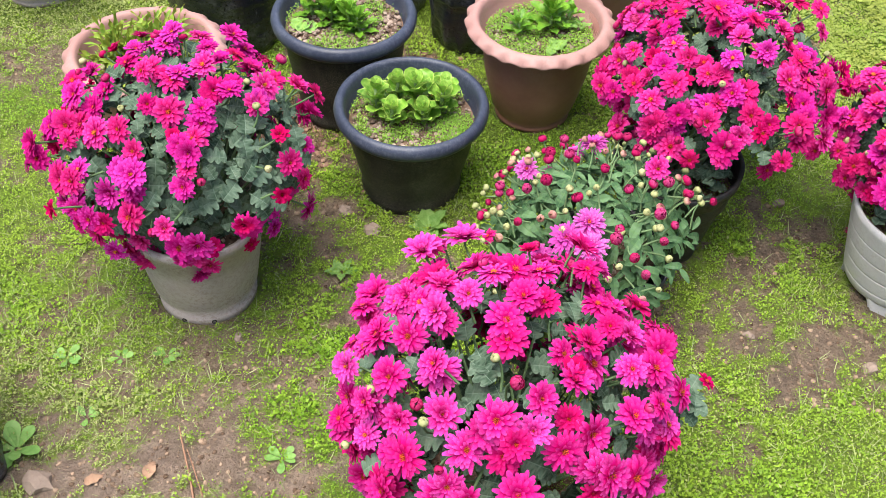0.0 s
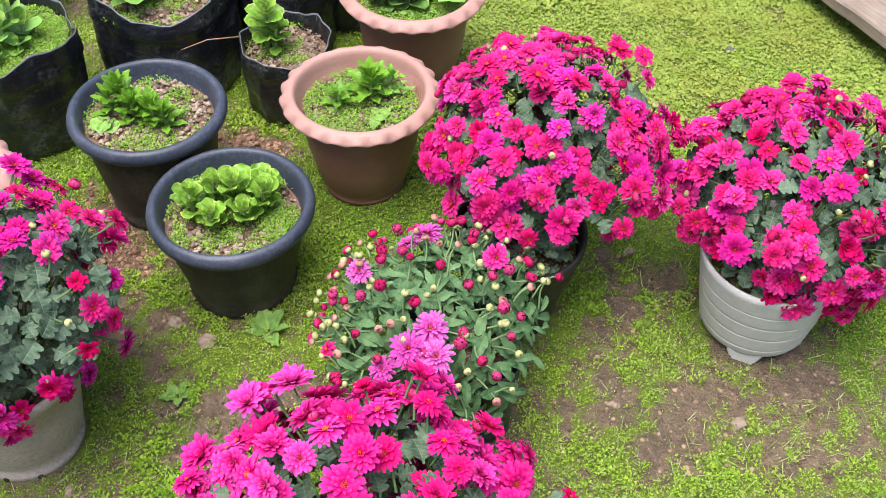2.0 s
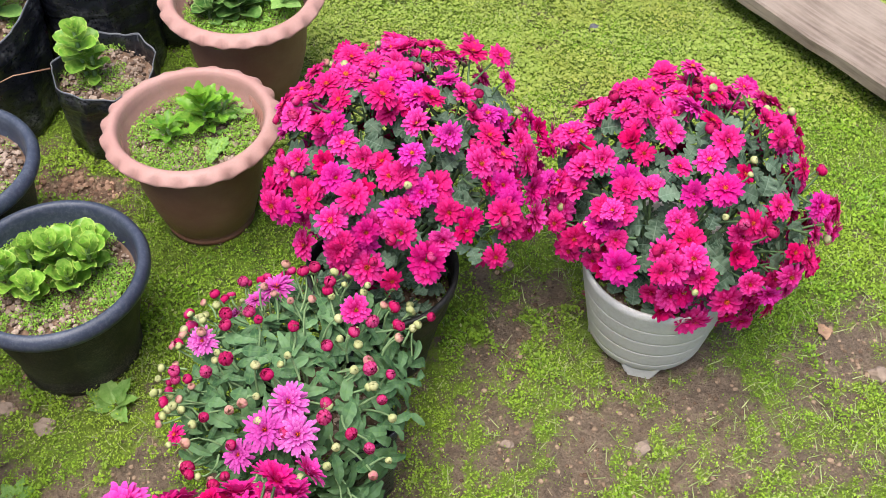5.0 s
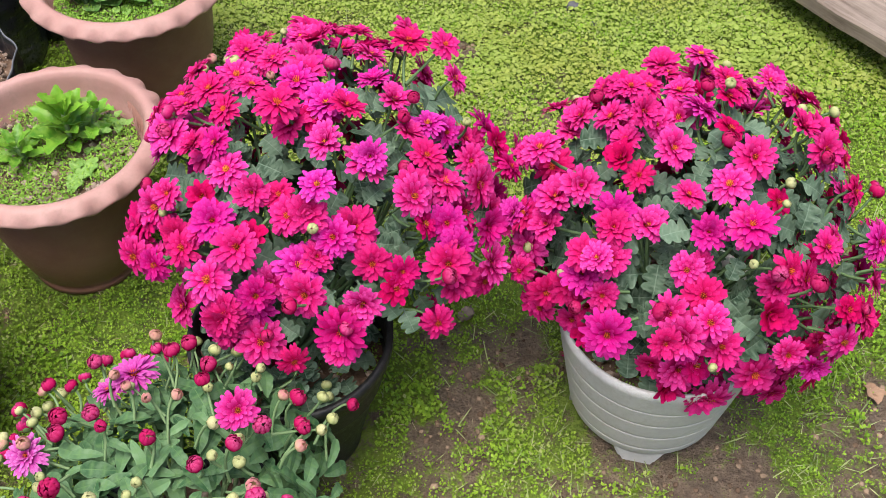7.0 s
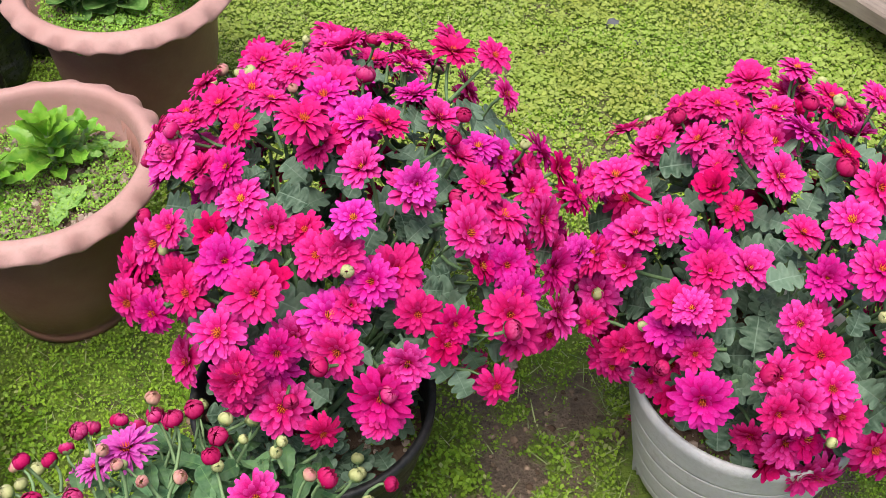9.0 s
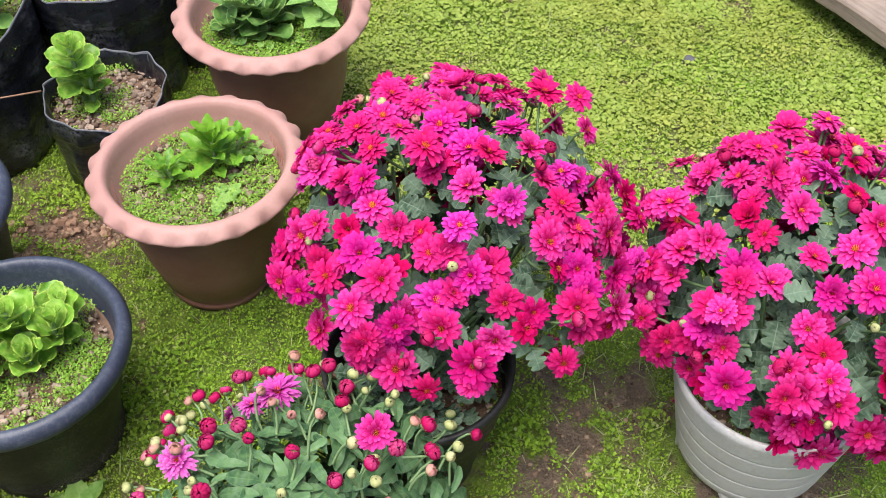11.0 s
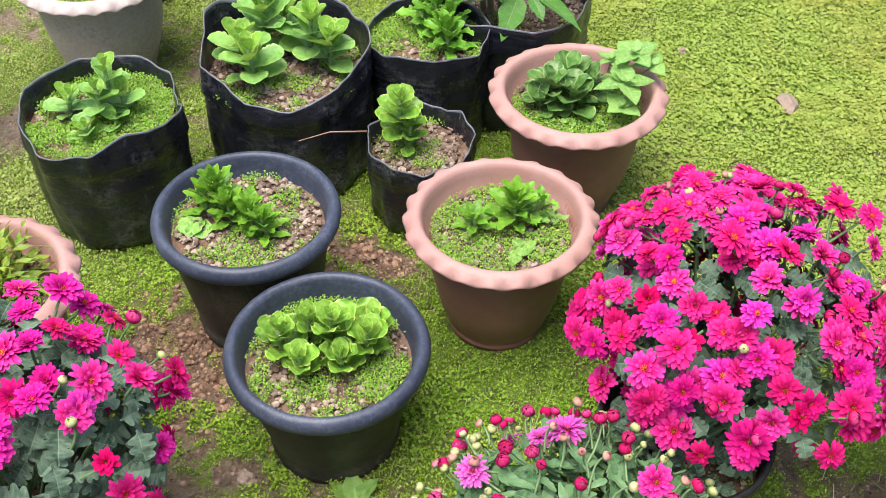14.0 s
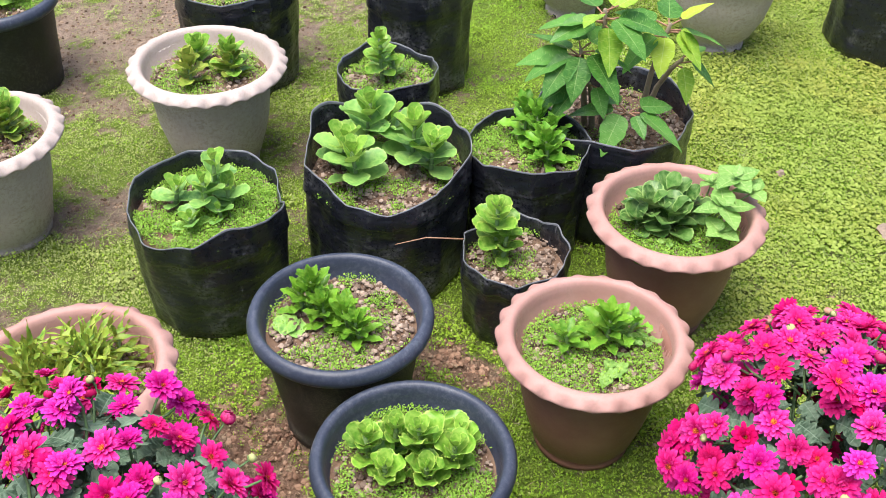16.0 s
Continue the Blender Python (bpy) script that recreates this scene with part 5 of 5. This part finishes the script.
def poinsettia():
    root, z, bag, r = bag_plant(0.314, 0.903, 0.166, 0.255, 0.15, 77, "poinsettia", (), "green poinsettia with yellowing top leaves in a black grow bag", 0, 0, 0.15, 0, 0.05, 320)
    # foot of the branch, its tip; then heading, droop and size of each leaf, and whether it is young
    crowns = [((-0.055, -0.01), (-0.083, -0.063, 0.415), ((176, -8, 1.0, 0), (150, 4, 0.95, 0), (205, -22, 0.95, 0), (232, -42, 0.95, 0), (262, -48, 0.85, 0), (318, -30, 1.05, 0), (350, -12, 0.8, 0), (95, 12, 0.9, 0), (50, 6, 0.8, 0))),
              ((-0.04, -0.02), (-0.06, -0.07, 0.345), ((190, -26, 1.0, 0), (214, -34, 0.95, 0), (165, -16, 0.8, 0), (290, -40, 0.6, 0))),
              ((0.005, -0.05), (0.019, -0.103, 0.305), ((178, -10, 0.85, 0), (236, -44, 0.85, 0), (338, -24, 1.05, 0), (30, -4, 0.75, 0), (140, 8, 0.75, 0), (300, -22, 0.5, 0))),
              ((-0.02, 0.0), (-0.044, -0.043, 0.49), ((285, -40, 0.95, 1), (185, -4, 1.0, 0), (215, -14, 0.9, 0), (350, -6, 1.0, 0), (320, -22, 0.95, 0), (130, 10, 0.9, 0), (60, 16, 0.85, 1), (240, 8, 0.7, 1), (20, 30, 0.6, 1))),
              ((0.055, 0.015), (0.085, -0.010, 0.45), ((215, -34, 0.9, 0), (262, -46, 0.8, 1), (5, -14, 1.0, 0), (318, -38, 0.85, 1), (340, -50, 0.75, 1), (80, 10, 0.85, 0), (165, 4, 0.8, 0), (30, 24, 0.7, 1))),
              ((0.06, 0.02), (0.12, 0.0, 0.37), ((300, -52, 0.75, 1), (345, -40, 0.7, 0), (50, -6, 0.7, 0)))]
    for (fx, fy), (tx, ty, tz), leaves in crowns:
        foot, tip = Vector((fx, fy, z - 0.01)), Vector((tx, ty, tz))
        pts = [foot, foot.lerp(tip, 0.4) + Vector((0, 0.02, 0.02)), foot.lerp(tip, 0.75) + Vector((0, 0.012, 0.012)), tip]
        part("branch", tubes("branch", [(pts, 0.0070, 0.0038)], 8), WOODY, root, "grey-brown woody branch")
        for i, (heading, rise, size, young) in enumerate(leaves):
            h = radians(heading) + r.uniform(-0.12, 0.12)
            p = pts[2].lerp(pts[3], 0.35 + 0.65 * i / len(leaves))
            q = p + Vector((0.026 * math.cos(h), 0.026 * math.sin(h), 0.008))
            part("stalk", tubes("stalk", [([p, q], 0.0020, 0.0015)]), RED_STEM, root, "thin reddish leaf stalk")
            leaf_at(root, "young" if young else "poinsettia", r, q, h, rise + r.uniform(-5, 5), size * 0.93)


def rolled_pot_far_left():
    root = potted("potted_plant", -1.145, 1.27, "low green plant in a black pot with rolled rim", "potted plant", SU, 0, 0.11)
    r_s, z = rolled_rim_pot(root, 0.155, 0.245, 0.12, 0.03, BLACK_PLAIN)
    pot_soil(root, r_s, z, 41, 0.8, 100)
    r = random.Random(9)
    for i in range(6):
        shoot(root, "succulent", r, r.uniform(-0.07, 0.07), r.uniform(-0.07, 0.07), z, 0.04, 10, 0.9)


def round_pot(x, y, R, h, material, label):
    root = potted("plant_pot", x, y, label, "plant pot", "round footed pots", 0, R * 0.6)
    wall = [(R * 0.52, 0), (R * 0.56, 0.004), (R * 0.56, 0.018), (R * 0.52, 0.024), (R * 0.68, 0.05), (R * 0.86, 0.10), (R * 0.97, 0.16), (R, h - 0.02), (R * 1.05, h - 0.018), (R * 1.05, h),
            (R * 0.97, h), (R * 0.95, h - 0.03), (R * 0.9, h - 0.08)]
    pot = part("pot", lathe("pot", wall), material, root)
    for a in (230, 310):
        part("drain_hole", lathe("drain_hole", [(0.006, 0), (0.006, 0.003), (0.004, 0.003)], 12), BLACK_POT, pot, "dark drain hole", pose(R * 0.555 * math.cos(radians(a)), R * 0.555 * math.sin(radians(a)), 0.011, 90, 0, a + 90))
    pot_soil(root, R * 0.92, h - 0.05, 45, 0.6, 100)


def plank():
    """A weathered board that lies on two low battens."""
    bm = bmesh.new()
    n, L, W, T = 40, 2.2, 0.227, 0.03
    rows = []
    r = random.Random(12)
    for i in range(n + 1):
        s = i / n - 0.5
        e0, e1 = -W / 2 + r.uniform(-0.003, 0.003), W / 2 + r.uniform(-0.003, 0.003)
        top = T + 0.002 * math.sin(i * 0.9)
        prof = [(e0, 0.0), (e0, top - 0.004), (e0 + 0.004, top)] + [(e0 + (e1 - e0) * k / 8, top - 0.0012 * (k % 2)) for k in range(1, 8)] + [(e1 - 0.004, top), (e1, top - 0.004), (e1, 0.0)]
        rows.append([bm.verts.new((u, s * L, z)) for u, z in prof])
    for i in range(n):
        for j in range(len(rows[0]) - 1):
            bm.faces.new((rows[i][j], rows[i + 1][j], rows[i + 1][j + 1], rows[i][j + 1]))
        bm.faces.new((rows[i][-1], rows[i + 1][-1], rows[i + 1][0], rows[i][0]))
    bm.faces.new(rows[0])
    bm.faces.new(rows[n][::-1])
    bmesh.ops.recalc_face_normals(bm, faces=bm.faces[:])
    root = thing("wooden_plank", 1.644, 0.381, "weathered grey-brown wooden plank lying on low battens", "plank", "", 18.1, 0.0)
    part("board", bm, WOOD, root, "", pose(0, 0, 0.058))
    for s in (-0.75, 0.75):
        b = bmesh.new()
        bmesh.ops.create_cube(b, size=1, matrix=pose(0, s, 0.027) @ Matrix.Diagonal((0.22, 0.06, 0.061, 1)))
        bmesh.ops.bevel(b, geom=b.edges[:], offset=0.004, segments=1, affect="EDGES")
        part("batten", b, WOOD, root, "short wooden batten")


def ground_weed(x, y, kind, count, scale, label, rise=(5, 30)):
    root = new("weed")
    root.empty_display_size = 0.03
    root.matrix_basis = pose(x, y, float(lift(np.array([x]), np.array([y]))[0]))
    tagged(root, label, "weed", "broad-leaved weeds on the ground")
    r = random.Random(int(x * 1000) + 7)
    for i in range(count):
        leaf_at(root, kind, r, (0.004 * math.cos(i * 2.4), 0.004 * math.sin(i * 2.4), 0.003), i * 2.4 + r.uniform(-0.3, 0.3), r.uniform(*rise), scale * r.uniform(0.75, 1.1))


def stone(x, y, size, material, label, seed):
    bm = bmesh.new()
    bmesh.ops.create_icosphere(bm, subdivisions=2, radius=1)
    for v in bm.verts:
        k = 1 + 0.5 * noise.noise(v.co * 1.6 + Vector((seed, 0, 0)))
        v.co = Vector((v.co.x * size * k, v.co.y * size * 0.8 * k, v.co.z * size * 0.62 * k))
    ob = part("stone", bm, material, None, "", pose(x, y, float(lift(np.array([x]), np.array([y]))[0]) + size * 0.22, 0, 0, seed * 40))
    tagged(ob, label, "stone", "loose stones on the ground")


def dry_leaf(x, y, size, turn, label):
    mesh = leaf_mesh("dry_leaf", size, size * 0.55, ovate, 10, 0.5, 0.5, 0.12, DRY_LEAF, int(turn))
    tagged(part("dry_leaf", mesh, None, None, "", pose(x, y, float(lift(np.array([x]), np.array([y]))[0]) + size * 0.12, 8, -12, turn)), label, "dry leaf", "fallen dry leaves")


def twig(points, r0, r1, label):
    tagged(part("twig", tubes("twig", [(points, r0, r1)], 6), RED_STEM), label, "twig")


# ---- ground and things ----
build_ground()
chrysanthemum_in_beige_pot()
chrysanthemum_in_black_pot()
chrysanthemum_in_grey_pot()
pink_chrysanthemum()
budding_chrysanthemum()
succulent_in_rolled_pot_near()
succulent_in_rolled_pot_far()
succulent_in_terracotta_near()
succulent_in_terracotta_far()
spiky_plant_in_terracotta()
succulent_in_pale_pot(-0.553, 1.003, 0.169, 0.255, 31, 4, 0)
succulent_in_pale_pot(-0.928, 0.692, 0.158, 0.255, 32, 4, 40)
bag_plant(0.130, 0.525, 0.102, 0.18, 0.088, 61, "wavy", ((-0.035, 0.012, 9, 0.125, 0.92), (-0.022, -0.004, 6, 0.07, 0.72)), "tall succulent shoot in a small black grow bag", 0, 0, 0.6, top="bright", folds=((35, 18, 0.012, 0.0), (-75, 30, -0.006, 0.0)), pairs=True)
bag_plant(-0.124, 0.676, 0.160, 0.262, 0.15, 62, "cupped", ((-0.085, 0.005, 6, 0.085, 0.98), (-0.045, -0.045, 6, 0.09, 1.02), (-0.05, 0.065, 7, 0.115, 1.02), (0.045, 0.02, 7, 0.11, 1.02), (0.085, 0.0, 6, 0.085, 0.95), (0.0, 0.085, 5, 0.08, 0.9)),
          "three large succulent clumps in a big black grow bag", 0, 0.0, 0.55, 0, 0.05, 420, "cupped_young", ((145, 24, 0.045, 0.012), (12, 20, 0.035, 0.012), (62, 22, 0.03, 0.006), (-80, 48, -0.022, -0.012)), True)
bag_plant(-0.434, 0.535, 0.145, 0.247, 0.13, 63, "cupped", ((0.0, 0.0, 5, 0.075, 0.72), (0.005, 0.035, 5, 0.105, 0.76), (-0.062, 0.0, 5, 0.055, 0.66), (0.035, 0.01, 4, 0.06, 0.7), (-0.015, -0.055, 4, 0.03, 0.6), (0.03, -0.02, 3, 0.03, 0.6)), "small succulent shoots in a black grow bag", 0, 0, 1.0, 0, 0.04, 160, "cupped_young", ((-112, 16, -0.012, 0.010), (-60, 14, 0.008, -0.006), (150, 20, 0.008, 0.0)), True)
bag_plant(0.140, 0.768, 0.125, 0.250, 0.115, 64, "dark_serrated", ((0.02, 0.03, 18, 0.08, 0.85), (0.045, -0.03, 18, 0.06, 0.88), (0.055, 0.01, 16, 0.065, 0.85), (0.0, 0.055, 16, 0.08, 0.85), (0.03, 0.0, 14, 0.05, 0.8)), "dense serrated succulent in a black grow bag", 0, 0, 0.8)
bag_plant(-0.164, 1.023, 0.109, 0.250, 0.105, 65, "wavy", ((-0.01, -0.01, 9, 0.12, 0.8), (0.015, 0.0, 5, 0.06, 0.6)), "upright succulent shoot in a black grow bag", 0, 0, 0.9, top="succulent", pairs=True)
bag_plant(-0.58, 1.37, 0.152, 0.27, 0.135, 66, "succulent", ((0, 0, 12, 0.05, 1.0), (0.05, 0.0, 10, 0.04, 0.9), (-0.05, 0.02, 10, 0.04, 0.9)), "low green plant in a black grow bag", 0, 0, 0.7)
bag_plant(-0.14, 1.405, 0.130, 0.28, 0.125, 67, "succulent", ((0.0, 0, 12, 0.05, 1.0), (0.03, -0.03, 10, 0.04, 0.9)), "low green plant in a black grow bag", 0, 0, 0.7)
bag_plant(1.085, 1.70, 0.150, 0.30, 0.15, 68, "succulent", ((0.0, 0, 12, 0.05, 1.0),), "low green plant in a black grow bag", 0, 0, 0.7)
poinsettia()
rolled_pot_far_left()
round_pot(0.635, 1.66, 0.135, 0.27, BEIGE, "empty-looking beige plastic pot with a round foot")
round_pot(0.25, 1.80, 0.125, 0.27, BEIGE, "grey-beige plastic pot with a round foot")
bag_plant(-0.778, -0.715, 0.145, 0.24, 0.14, 69, "succulent", ((0.0, 0, 12, 0.05, 1.0),), "black grow bag with a low green plant", 0, 0, 0.7)
plank()
for x, y, kind, n, s, up in ((0.038, -0.136, "weed", 7, 0.95, (15, 45)), (-0.592, -0.472, "rosette", 6, 0.65, (4, 22)), (-0.499, -0.47, "rosette", 5, 0.45, (5, 30)), (-0.421, -0.462, "rosette", 6, 0.45, (10, 35)),
                             (-0.196, -0.674, "rosette", 6, 0.6, (8, 40)), (-0.630, -0.659, "rosette", 8, 1.1, (10, 40)), (-0.126, -0.26, "weed", 6, 0.55, (5, 30)), (-0.53, -0.596, "rosette", 4, 0.5, (5, 30))):
    ground_weed(x, y, kind, n, s, "small broad-leaved green weed growing in the soil", up)
for x, y, s, mat, lab in ((0.908, 0.843, 0.028, STONE, "pinkish pale stone in the weeds"), (1.18, 0.557, 0.014, GREY_STONE, "small dark grey stone in the weeds"), (1.196, 0.497, 0.008, GREY_STONE, "small dark grey stone in the weeds"), (1.265, -0.461, 0.018, STONE, "pale stone lying on bare soil"), (0.82, -0.474, 0.016, STONE, "pale brown stone on bare soil"),
                          (-0.075, -0.147, 0.018, STONE, "brown stone covered in soil"), (-0.132, -0.091, 0.015, STONE, "brown stone covered in soil"), (-0.30, -0.42, 0.011, STONE, "small pinkish stone on soil"), (-0.58, -0.72, 0.026, STONE, "flat brown stone on soil"),
                          (0.75, -0.05, 0.014, STONE, "small pale stone between the pots"), (0.52, 1.0, 0.012, STONE, "small pale stone in the weeds"), (0.72, 1.05, 0.014, STONE, "small pale stone in the weeds"), (0.62, -0.40, 0.010, STONE, "small pale stone on bare soil")):
    stone(x, y, s, mat, lab, x * 7 + y)
twig([(-0.372, -0.615, 0.012), (-0.358, -0.66, 0.011), (-0.338, -0.715, 0.013), (-0.325, -0.76, 0.006)], 0.0012, 0.0022, "dry reddish stalk lying on bare soil")
twig([(-0.352, -0.66, 0.010), (-0.334, -0.70, 0.012), (-0.312, -0.75, 0.006)], 0.0008, 0.0014, "thin dry reddish stalk lying on bare soil")
twig([(-0.085, 0.492, 0.190), (-0.03, 0.505, 0.20), (0.036, 0.517, 0.192)], 0.0008, 0.0018, "thin dry reddish stalk over the grow bag's edge")
for x, y, s, a in ((-0.505, -0.724, 0.035, 30), (1.214, -0.372, 0.045, 80), (1.235, -0.36, 0.03, 160), (-0.41, -0.715, 0.04, 75), (-0.05, -0.36, 0.02, 10), (0.33, 1.28, 0.025, 50)):
    dry_leaf(x, y, s, a, "curled brown dry leaf on the soil")
build_ground_cover()
